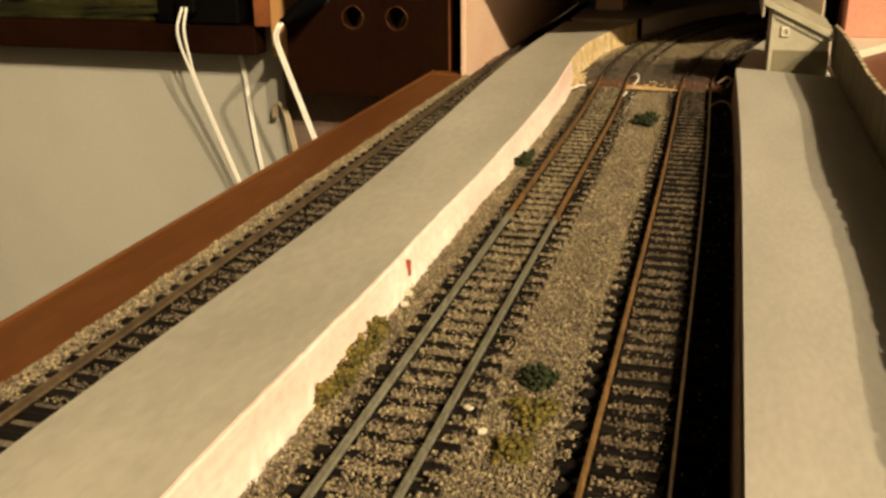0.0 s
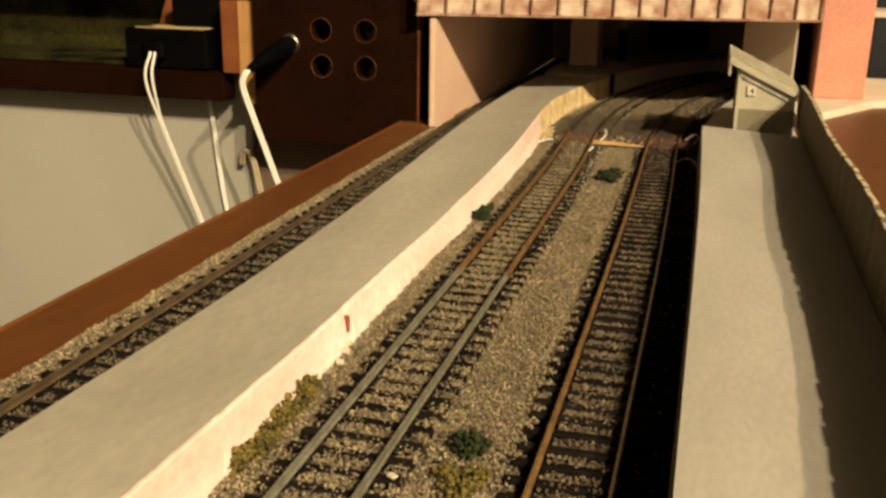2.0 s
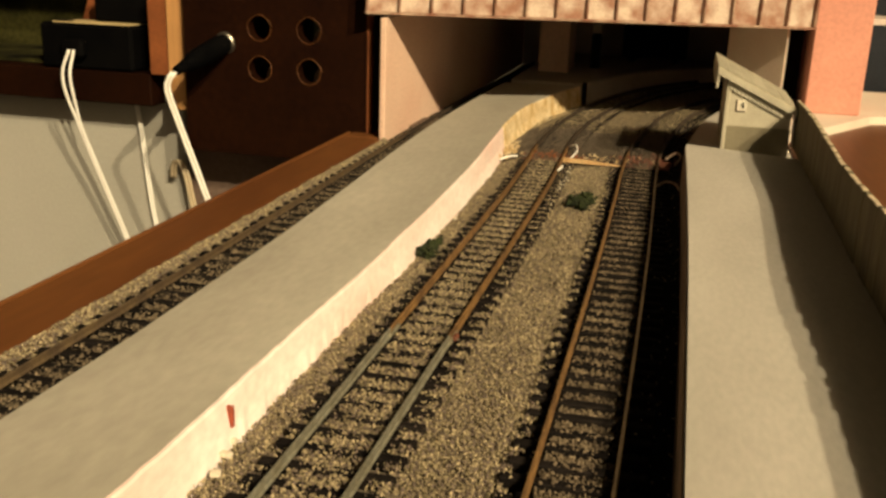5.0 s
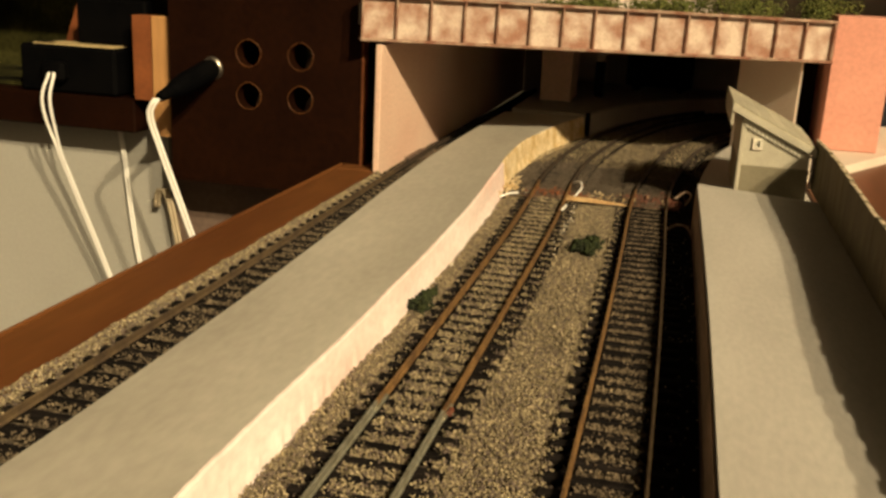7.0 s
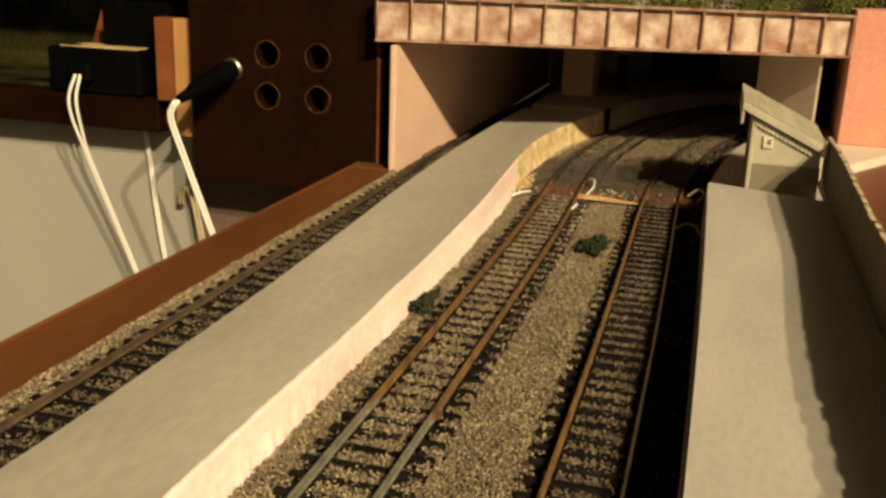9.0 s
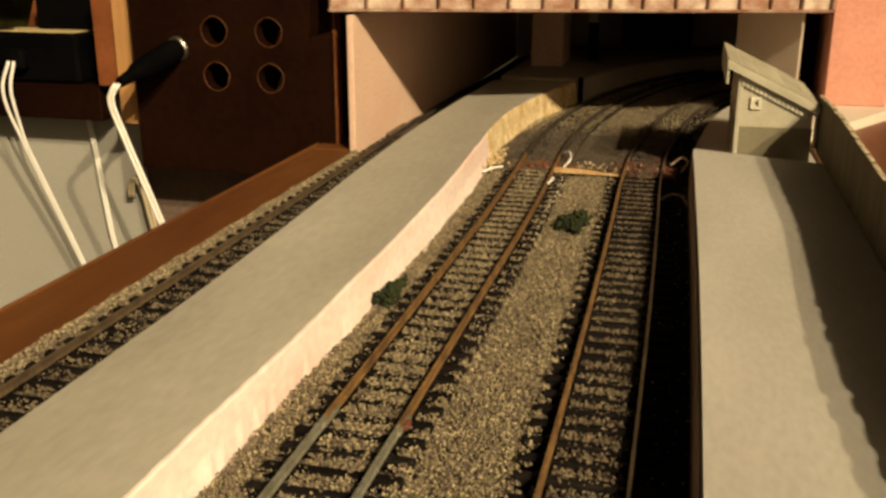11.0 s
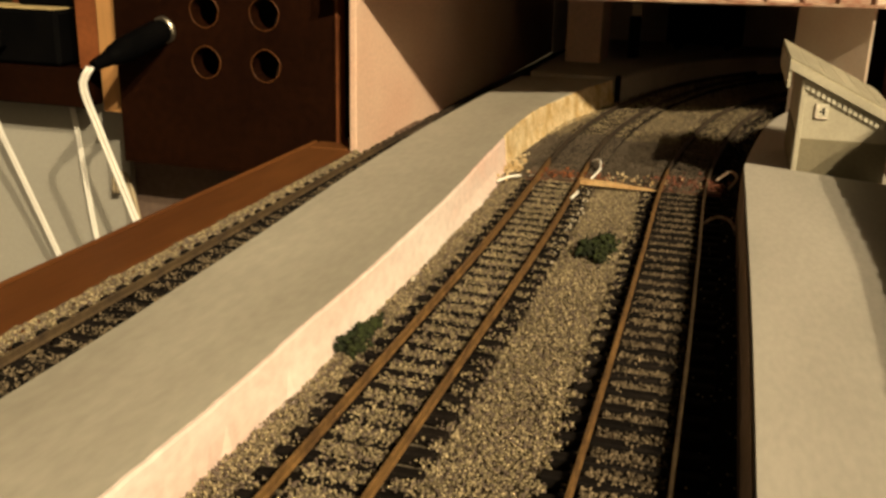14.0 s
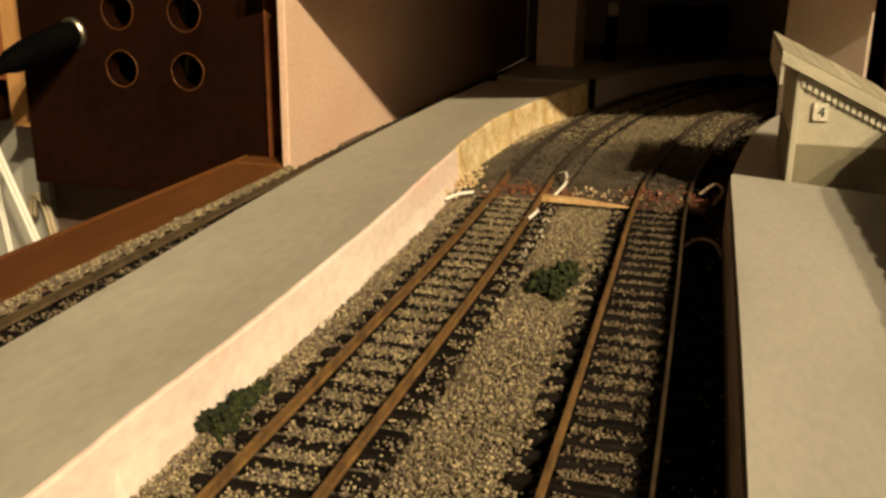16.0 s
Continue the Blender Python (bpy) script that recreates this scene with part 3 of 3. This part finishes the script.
    v = [(x0, y0, foot), (x1, y0, foot), (x1, y0, zr), (x0, y0, zl), (x0, y1, foot), (x1, y1, foot), (x1, y1, zr), (x0, y1, zl)]
    place("wall", mesh_of("wall", v, [(0, 1, 2, 3), (5, 4, 7, 6), (4, 0, 3, 7), (1, 5, 6, 2), (3, 2, 6, 7), (0, 4, 5, 1)], M["hut"]), hut)
    slope = (zr - zl) / (x1 - x0)
    def strip(nm, lift, thick, ya, yb, xa, xb, mat, lab=""):
        pts = [(xa, zl + slope * (xa - x0) + lift), (xb, zl + slope * (xb - x0) + lift)]
        vv = [(px, yy, pz + dz) for yy in (ya, yb) for px, pz in pts for dz in (0, thick)]
        return place(nm, mesh_of(nm, vv, [(0, 2, 3, 1), (4, 5, 7, 6), (0, 1, 5, 4), (2, 6, 7, 3), (1, 3, 7, 5), (0, 4, 6, 2)], mat), hut, lab)
    strip("roof", 0.0006, 0.0012, y0 - 0.003, y1 + 0.003, x0 - 0.006, x1 + 0.0025, M["roof"], "grey slate roof slope")
    for i in range(6):
        xa = x0 - 0.006 + i * (x1 - x0 + 0.0085) / 6
        strip("slate_course", 0.0018, 0.00015, y0 - 0.0032, y1 + 0.003, xa, xa + 0.0056, M["roof"])
    strip("bargeboard", -0.0022, 0.0030, y0 - 0.0038, y0 - 0.0028, x0 - 0.006, x1 + 0.0025, M["hut"])
    strip("bargeboard", -0.0040, 0.0012, y0 - 0.0016, y0, x0, x1 + 0.001, M["hut"])
    for i in range(16):
        xa = x0 + 0.0008 + i * 0.00195
        strip("dentil", -0.0064, 0.0022, y0 - 0.0014, y0 - 0.0001, xa, xa + 0.0013, M["plaque"])
    place("valance", box_mesh("valance", (x0 - 0.0062, y0 - 0.003, zl - 0.0065), (x0 - 0.0050, y1 + 0.003, zl + 0.0025), M["hut"], 0.0002), hut, "deep boarded valance")
    place("corner_post", box_mesh("corner_post", (x0 - 0.0008, y0 - 0.0008, foot), (x0 + 0.0012, y0 + 0.001, zl - 0.003), M["hut"], 0.0003), hut)
    place("shade_band", box_mesh("shade_band", (x0 - 0.0004, y0 - 0.0004, foot), (x1 + 0.0004, y1, 0.0105), M["hut_shade"], 0.0002), hut, "base band with the hut's shadow in its colour")
    sign = place("number_sign", box_mesh("number_sign", (-0.0101, y0 - 0.0009, 0.0186), (-0.0057, y0 - 0.0001, 0.0238), M["plaque"], 0.0002), hut, "small white platform number plaque")
    for lo, hi in (((-0.0103, 0.0184), (-0.0099, 0.0240)), ((-0.0103, 0.0184), (-0.0055, 0.0188))):
        place("frame", box_mesh("frame", (lo[0], y0 - 0.0012, lo[1]), (hi[0], y0 - 0.0002, hi[1]), M["dim"], 0), sign)
    txt = bpy.data.curves.new("digit", "FONT")
    txt.body, txt.size, txt.extrude, txt.align_x = "4", 0.0046, 0.0001, "CENTER"
    txt.materials.append(M["matt_black"])
    place("digit", txt, sign, "black numeral", at=pose(-0.0078, y0 - 0.00105, 0.0196, 90, 0, 0))
    return hut


waiting_hut()

# ---- road bridge ----
GL, GR, G0, G1, GH = Vector((-0.1615, 0.530, 0)), Vector((0.0925, 0.651, 0)), 0.0718, 0.0682, 0.0232
bridge = thing("girder_bridge", "rust-red weathered plate girder bridge across the tracks", "bridge", (GL.x, GL.y, G0))
ang = math.degrees(math.atan2(GR.y - GL.y, GR.x - GL.x))
L = (GR - GL).length
bridge.rotation_euler = (0, math.atan2(G0 - G1, L), radians(ang))
place("web", box_mesh("web", (0, 0.0012, 0.001), (L, 0.0026, GH), M["girder_panel"], 0), bridge, "whitish washed-out girder panels")
place("bottom_flange", box_mesh("bottom_flange", (-0.001, -0.0030, 0), (L + 0.001, 0.006, 0.0016), M["girder"], 0.0003), bridge)
place("top_flange", box_mesh("top_flange", (-0.001, -0.0030, GH), (L + 0.001, 0.006, GH + 0.0016), M["girder"], 0.0003), bridge)
N = 15
for i in range(N + 1):
    sx = i * L / N
    place("stiffener", box_mesh("stiffener", (sx - 0.0006, -0.0022, 0.0016), (sx + 0.0006, 0.0012, GH), M["girder"], 0.0002), bridge)
place("deck", box_mesh("deck", (0.002, 0.006, 0.004), (L + 0.085, 0.52, 0.008), M["dim"], 0), bridge, "dark underside of the road deck")
place("road", box_mesh("road", (0, 0.006, 0.0081), (L, 0.50, 0.0192), M["dim"], 0), bridge)

# ---- abutments and walls under the bridge ----
place("abutment_west", box_mesh("abutment_west", (-0.1535, 0.531, -0.0034), (-0.1500, 1.02, 0.0700), M["pink"], 0.0005), kind="structure", label="pale pink foam abutment wall beside the siding", category="wall")
place("wing_wall", slab_mesh("wing_wall", [(0.0815, 0.6745), (0.0470, 0.7170), (0.0455, 0.7157), (0.0800, 0.6730)], -0.0034, 0.0700, M["white"]), kind="structure", label="whitish foam wing wall behind the hut", category="wall")
pier = thing("bridge_pier", "salmon pink painted end pier of the bridge", "pier", (0.115, 0.66, -0.003))
place("pier_face", box_mesh("pier_face", (-0.0205, -0.006, 0.0190), (0.0130, 0.05, 0.099), M["salmon"], 0.0005), pier)
place("pier_foot", slab_mesh("pier_foot", [(-0.037, -0.098), (-0.023, -0.080), (0.020, -0.005), (0.245, 0.10), (0.245, 0.135), (-0.037, 0.135)], 0.0, 0.0188, M["white"]), pier, "white foam footing")
place("pier_gap_sheet", box_mesh("pier_gap_sheet", (-0.037, 0.06, 0.0190), (0.02, 0.065, 0.070), M["panel"], 0), pier, "dark brown sheet standing for the gap's darkness")
yard = thing("side_board", "orange-brown painted board beyond the fence", "board", (0.2, 0.2, -0.0034))
place("board", slab_mesh("board", [(-0.1225, -0.65), (0.16, -0.65), (0.16, 0.55), (-0.065, 0.452), (-0.108, 0.378), (-0.1225, 0.36)], 0.0, 0.0145, M["brown"], 0.0005), yard)
place("backscene", box_mesh("backscene", (0.150, 0.80, -0.1), (1.2, 0.81, 0.35), M["night"], 0), kind="structure", label="dark blue backing board behind the bridge", category="backdrop")
place("tunnel_wall", box_mesh("tunnel_wall", (-0.150, 1.02, -0.0034), (0.36, 1.03, 0.12), M["dim"], 0), kind="structure", label="dim grey board closing the tunnel", category="wall")
place("tunnel_light_cover", box_mesh("tunnel_light_cover", (-0.149, 0.78, 0.0690), (0.1195, 1.0195, 0.0710), M["dim"], 0), kind="structure", label="added grey board, out of view, keeping light out of the tunnel", category="roof")
place("tunnel_light_screen", box_mesh("tunnel_light_screen", (0.120, 0.711, -0.0034), (0.125, 1.02, 0.074), M["dim"], 0), kind="structure", label="added grey board screening the tunnel side from light", category="wall")
place("inner_pier", box_mesh("inner_pier", (-0.1030, 0.815, 0.0136), (-0.0780, 0.86, 0.0700), M["pink"], 0.0005), kind="structure", label="shaded pinkish pier standing on the platform", category="pier")

van = thing("goods_van", "black model goods van standing in the dark tunnel", "model van", (-0.012, 0.955, 0.0137))
place("body", box_mesh("body", (-0.030, -0.012, 0.004), (0.030, 0.012, 0.034), M["matt_black"], 0.0015), van)
place("chimney", lathe_mesh("chimney", (0.024, 0, 0.034), (0.024, 0, 0.044), [(0, 0.003), (1, 0.0024)], M["matt_black"], 12), van)
for wx in (-0.02, 0.02):
    place("wheel", lathe_mesh("wheel", (wx, -0.013, 0.005), (wx, -0.011, 0.005), [(0, 0.005), (1, 0.005)], M["matt_black"], 16), van)
sigpost = thing("signal_post", "dark signal post with a small pale plate", "signal", (-0.0600, 0.865, 0.0136))
place("post", box_mesh("post", (-0.004, -0.003, 0), (0.004, 0.003, 0.030), M["matt_black"], 0.0006), sigpost)
place("plate", box_mesh("plate", (-0.003, -0.0045, 0.031), (0.004, -0.0032, 0.039), M["dim"], 0.0003), sigpost)

# ---- west side: control panel, shelf and wall ----
place("white_wall", box_mesh("white_wall", (-1.6, 0.580, -1.2), (-0.307, 0.62, 0.0245), M["wall"], 0), kind="structure", label="cream painted wall behind the hanging cables", category="wall")
place("lower_wall", box_mesh("lower_wall", (-0.3068, 0.584, -1.2), (-0.13, 0.62, 0.0), M["drab"], 0), kind="structure", label="wall under the control panel, browned for the panel's shadow", category="wall")


def control_panel():
    unit = thing("control_panel", "dark brown varnished board with four round switch holes", "control panel", (-0.23, 0.545, -0.018))
    ox, oz = -0.23, -0.018
    bm = bmesh.new()
    loops = [[(-0.2850, -0.018), (-0.166, -0.018), (-0.166, 0.16), (-0.2850, 0.16)]]
    for cx in (-0.2345, -0.2025):
        for cz in (0.0348, 0.0592):
            loops.append([(cx + 0.0076 * math.cos(2 * math.pi * k / 28), cz + 0.0076 * math.sin(2 * math.pi * k / 28)) for k in range(28)])
    edges = []
    for lp in loops:
        vs = [bm.verts.new((px - ox, 0, pz - oz)) for px, pz in lp]
        edges += [bm.edges.new((vs[k], vs[(k + 1) % len(vs)])) for k in range(len(vs))]
    sheet = bmesh.ops.triangle_fill(bm, use_beauty=True, use_dissolve=False, edges=edges)
    deep = bmesh.ops.extrude_face_region(bm, geom=[f for f in bm.faces])
    bmesh.ops.translate(bm, vec=(0, 0.009, 0), verts=[v for v in deep["geom"] if isinstance(v, bmesh.types.BMVert)])
    bmesh.ops.recalc_face_normals(bm, faces=bm.faces[:])
    me = bpy.data.meshes.new("board")
    bm.to_mesh(me)
    bm.free()
    me.materials.append(M["panel"])
    place("board", me, unit)
    place("bottom_edge", box_mesh("bottom_edge", (-0.0550, 0.0, -0.0012), (0.064, 0.009, -0.0001), M["panel"], 0), unit)
    place("edge_strip", box_mesh("edge_strip", (0.0641, -0.0008, -0.0012), (0.0652, 0.009, 0.178), M["orangewood"], 0.0003), unit, "narrow pale wooden edge strip")
    for cx, cz in ((-0.2345, 0.0348), (-0.2025, 0.0348), (-0.2345, 0.0592), (-0.2025, 0.0592)):
        ring = [(cx - ox + (0.0077 + 0.00015 * math.sin(5 * a)) * math.cos(a), -0.0001, cz - oz + (0.0077 + 0.00015 * math.cos(4 * a)) * math.sin(a)) for a in (2 * math.pi * k / 30 for k in range(30))]
        place("hole_rim", tube_mesh("hole_rim", [Vector(p) for p in ring + ring[:2]], 0.00022, M["brown"], 5), unit, "thin lighter brown rim")
    return unit


control_panel()
place("cabinet_back", box_mesh("cabinet_back", (-0.62, 0.66, -0.02), (-0.155, 0.67, 0.20), M["scenery"], 0), kind="structure", label="dark mossy scenery behind the shelf", category="backdrop")
place("panel_gap_black", box_mesh("panel_gap_black", (-0.166, 0.556, -0.02), (-0.1555, 0.66, 0.2), M["matt_black"], 0), kind="structure", label="black block standing for the dark gap beside the panel", category="wall")
place("shelf_light_block", box_mesh("shelf_light_block", (-0.62, 0.50, 0.165), (-0.155, 0.67, 0.175), M["panel"], 0), kind="structure", label="added dark board, out of view, shading the shelf", category="shelf")
place("cabinet_floor", box_mesh("cabinet_floor", (-0.62, 0.5735, 0.0255), (-0.2975, 0.66, 0.0275), M["scenery"], 0), kind="structure", label="dark mossy shelf surface", category="shelf")
beam = thing("shelf_beam", "dark brown painted wooden shelf beam", "beam", (-0.45, 0.555, 0.004))
place("beam", box_mesh("beam", (-0.3, 0, 0.0005), (0.1345, 0.018, 0.0213), M["panel"], 0.0008), beam)
upright = thing("wooden_post", "orange pine post with a pale sawn edge", "post", (-0.304, 0.552, 0.0062))
place("post_body", box_mesh("post_body", (-0.0095, 0.0, 0.0195), (0.0040, 0.012, 0.070), M["orangewood"], 0.0006), upright)
place("pale_edge", box_mesh("pale_edge", (0.0042, -0.0015, -0.0015), (0.0172, 0.012, 0.070), M["rawwood"], 0.0005), upright, "pale raw pine edge")

# black connector box on the shelf beam
adaptor = thing("power_connector", "black plastic power connector box with a cream label top", "connector", (-0.365, 0.567, 0.0256))
place("housing", box_mesh("housing", (-0.029, -0.013, 0.0), (0.038, 0.012, 0.0292), M["black"], 0.002), adaptor)
place("cable_boot", box_mesh("cable_boot", (-0.009, -0.021, 0.008), (0.007, -0.0131, 0.020), M["black"], 0.002), adaptor)
place("label_top", slab_mesh("label_top", [(-0.020, -0.0105), (0.036, -0.0115), (0.036, 0.010), (-0.014, 0.010)], 0.0293, 0.0301, M["cream"]), adaptor, "worn cream paper label")
for i in range(3):
    place("pin_slot", box_mesh("pin_slot", (-0.017 + i * 0.004, -0.011, 0.0302), (-0.0152 + i * 0.004, -0.006, 0.0308), M["matt_black"], 0), adaptor)
place("upper_plug", box_mesh("upper_plug", (0.004, 0.000, 0.0302), (0.052, 0.0098, 0.058), M["black"], 0.0015), adaptor)
wedge = thing("wooden_wedge", "small orange wooden wedge behind the connector", "wedge", (-0.398, 0.60, 0.0276))
place("wedge", mesh_of("wedge", [(-0.004, 0, 0), (0.022, 0, 0), (0.016, 0, 0.052), (-0.004, 0.012, 0), (0.022, 0.012, 0), (0.016, 0.012, 0.052)], [(0, 1, 2), (5, 4, 3), (0, 3, 4, 1), (1, 4, 5, 2), (2, 5, 3, 0)], M["orangewood"]), wedge)

# jack plug and cables
jack = thing("jack_plug", "black jack plug with a chrome ring in the panel socket", "plug", (-0.257, 0.5448, 0.049))
place("plug_body", lathe_mesh("plug_body", (0, -0.002, 0), (-0.0085, -0.046, -0.0125), [(0, 0.0056), (0.08, 0.0064), (0.55, 0.0062), (0.72, 0.0050), (0.80, 0.0036), (1.0, 0.0026)], M["black"]), jack)
place("socket_ring", lathe_mesh("socket_ring", (0.0004, 0.0002, 0.0004), (0, -0.002, 0), [(0, 0.0068), (0.6, 0.0068), (1, 0.0062)], M["chrome"], 28), jack, "bright chrome ring")


def twin_cable(label, ctrl, gap=0.0011, r=0.00105, split=None, mat="cable"):
    ob = thing("cable", label, "cable", ctrl[0], "white cables")
    pts = curve_points([Vector(p) - Vector(ctrl[0]) for p in ctrl], 0.004)
    for s in (-1, 1):
        line = []
        for p in pts:
            w = gap
            if split:
                q = p.z / split[0]
                w = gap + split[1] * max(0.0, 1 - q) * (0.35 + 2.6 * q) if 0 <= q <= 1 else gap
            line.append(p + Vector((s * w, 0, 0)))
        place("strand", tube_mesh("strand", line, r, M[mat]), ob)


twin_cable("white twin cable hanging from the black connector", [(-0.3655, 0.546, 0.039), (-0.368, 0.542, 0.0213), (-0.3651, 0.547, -0.007), (-0.3605, 0.553, -0.0314), (-0.3448, 0.562, -0.0878), (-0.3251, 0.566, -0.1475)], 0.0009, 0.00105, (-0.045, 0.0022))
twin_cable("white twin cable hanging from the jack plug", [(-0.2660, 0.497, 0.0360), (-0.2700, 0.496, 0.0270), (-0.2645, 0.498, 0.006), (-0.2520, 0.50, -0.031), (-0.2440, 0.502, -0.06), (-0.238, 0.505, -0.12)])
twin_cable("beige cable looped under the panel by the wall", [(-0.3130, 0.5735, -0.046), (-0.3115, 0.573, -0.036), (-0.3065, 0.572, -0.034), (-0.3020, 0.571, -0.042), (-0.2985, 0.570, -0.056), (-0.2955, 0.570, -0.075), (-0.292, 0.570, -0.12)], 0.0012, 0.0013, None, "beige")
twin_cable("thin pale twin strand flat against the cream wall", [(-0.3405, 0.5775, 0.0035), (-0.3375, 0.577, -0.016), (-0.3350, 0.577, -0.043), (-0.3320, 0.577, -0.070), (-0.3290, 0.577, -0.09), (-0.324, 0.577, -0.14)], 0.0009, 0.0009)

# wiring seen through the panel's holes
for k, (hx, hz) in enumerate(((-0.2345, 0.0348), (-0.2025, 0.0348), (-0.2025, 0.0592))):
    ctrl = [(hx - 0.008, 0.574, hz - 0.012), (hx - 0.002, 0.566, hz - 0.003), (hx + 0.003, 0.565, hz + 0.002), (hx + 0.004, 0.572, hz + 0.012)]
    ob = place("wire", tube_mesh("wire", [p - Vector(ctrl[0]) for p in curve_points(ctrl, 0.0015)], 0.0017, M["wire"], 8), None, "grey cable behind the panel's switch hole", "wire")
    ob.location = ctrl[0]

# ---- foliage tufts on the ballast ----
for k, (px, py) in enumerate(((-0.0705, 0.102), (-0.0705, 0.112), (-0.0710, 0.123), (-0.0710, 0.137))):
    tuft("grass_tuft", "olive foam grass tuft against the platform facing", (px, py, -0.0018), (0.0028, 0.0065, 0.0052), M["olive"], 240, 20 + k)
tuft("grass_tuft", "dark green foam tuft between track and platform", (-0.0685, 0.329, -0.0016), (0.0030, 0.010, 0.0040), M["dark_moss"], 420, 31)
tuft("bush", "dark green foam bush on the ballast between the tracks", (-0.0228, 0.424, -0.0016), (0.0050, 0.0130, 0.0045), M["dark_moss"], 620, 32)
tuft("bush", "dark green foam bush among ballast between the tracks", (-0.0225, 0.121, -0.0016), (0.0042, 0.0058, 0.0050), M["dark_moss"], 300, 33)
tuft("grass_tuft", "low olive foam tuft on the ballast", (-0.0215, 0.104, -0.0018), (0.0048, 0.0080, 0.0034), M["olive"], 300, 34)
tuft("grass_tuft", "low olive foam tuft on the ballast", (-0.0225, 0.090, -0.0018), (0.0040, 0.0060, 0.0028), M["olive"], 200, 35)
axis, across = (GR - GL).normalized(), Vector((-(GR - GL).normalized().y, (GR - GL).normalized().x, 0))
for k in range(12):
    spot = GL + axis * (L * (0.42 + 0.062 * k)) + across * (0.020 + 0.010 * (k % 3))
    big = 0.5 + 0.06 * k
    tuft("hedge_clump", "mossy yellow-green foam hedge clump on the bridge's road", (spot.x, spot.y, G0 + (G1 - G0) * (0.42 + 0.062 * k) + 0.0192), (0.013, 0.013, 0.020 * big), M["moss"], 520, 60 + k)

# ---- debris at the baseboard joint ----
def chip(name, label, mat, at, size, turn):
    ob = place(name, box_mesh(name, (-size[0] / 2, -size[1] / 2, 0), (size[0] / 2, size[1] / 2, size[2]), mat, 0.0002), None, label, "debris")
    ob.matrix_basis = pose(at[0], at[1], at[2], 0, 0, turn)


spl = place("wood_splinter", mesh_of("wood_splinter", [(-0.016, 0.003, 0), (-0.014, -0.002, 0), (0.002, -0.0015, 0), (0.017, 0.0, 0), (-0.002, 0.0022, 0), (-0.016, 0.003, 0.0016), (-0.014, -0.002, 0.0018), (0.002, -0.0015, 0.0016), (0.017, 0.0, 0.0006), (-0.002, 0.0022, 0.0016)],
                   [(5, 6, 7, 8, 9), (0, 1, 6, 5), (1, 2, 7, 6), (2, 3, 8, 7), (3, 4, 9, 8), (4, 0, 5, 9)], M["splinter"]), None, "pale fresh wood splinter lying across the tracks", "splinter")
spl.matrix_basis = pose(-0.0275, 0.508, 0.0006, 0, 0, -4)
for lab, ctrl in (("short white wire end by the platform", [(-0.0745, 0.497, 0.001), (-0.0705, 0.502, 0.0022), (-0.0665, 0.508, 0.0018)]),
                  ("white wire loop beside the splinter", [(-0.0385, 0.515, 0.001), (-0.0365, 0.528, 0.003), (-0.0385, 0.54, 0.004), (-0.0425, 0.546, 0.002)]),
                  ("white wire end beside the rail", [(-0.0405, 0.478, 0.002), (-0.0392, 0.484, 0.0028), (-0.0400, 0.490, 0.002)]),
                  ("loose wire darkened for the platform's shadow", [(0.0100, 0.462, 0.002), (0.0140, 0.466, 0.0035), (0.0185, 0.462, 0.0035), (0.0210, 0.456, 0.001)]),
                  ("loose reddish wire loop by the platform", [(0.0120, 0.53, 0.002), (0.0170, 0.535, 0.005), (0.0200, 0.525, 0.005), (0.0170, 0.515, 0.002)])):
    ob = place("wire", tube_mesh("wire", [p - Vector(ctrl[0]) for p in curve_points(ctrl, 0.0012)], 0.0006, M["wire"] if "loose" in lab else M["cable"], 6), None, lab, "wire")
    ob.location = ctrl[0]
crng = random.Random(5)
for px, py in ((-0.036, 0.103), (-0.0715, 0.166), (-0.0725, 0.172), (-0.070, 0.158), (-0.0700, 0.375), (-0.0305, 0.094), (-0.060, 0.497), (-0.0465, 0.519), (-0.0640, 0.515)):
    chip("glue_chip", "pale dried glue chip on the ballast", M["glue"], (px, py, -0.0006), (crng.uniform(0.0014, 0.0028), crng.uniform(0.001, 0.002), 0.0012), crng.uniform(0, 180))
drng = np.random.default_rng(77)


def crumbs(label, mat, centre, spread, count, smin, smax, top=0.0012):
    c = np.array(centre) + drng.normal(size=(count, 3)) * spread
    c[:, 2] = centre[2] + np.abs(drng.normal(size=count)) * top
    place("crumbs", grains_mesh("crumbs", c, drng.uniform(smin, smax, count), M[mat], drng), None, label, "debris", kind="stuff")


crumbs("tan plaster crumbs at the platform's foot by the joint", "facing_old", (-0.0735, 0.527, 0.0), (0.0020, 0.012, 0), 130, 0.0004, 0.0010)
crumbs("tan wood crumbs across the track at the joint", "orangewood", (-0.0470, 0.519, 0.0004), (0.011, 0.0045, 0), 80, 0.0003, 0.0009)
crumbs("reddish paint crumbs on the rails at the joint", "tie_copper", (0.0035, 0.522, 0.0006), (0.008, 0.006, 0), 80, 0.0004, 0.0010)
crumbs("pale glue crumbs on the sleeper ends", "glue", (-0.0355, 0.452, -0.0004), (0.0010, 0.022, 0), 46, 0.0003, 0.0006, 0.0006)
crumbs("brown dirt crumbs along the ballast behind the splinter", "facing_old", (-0.0200, 0.522, 0.0), (0.014, 0.0035, 0), 55, 0.0003, 0.0007)
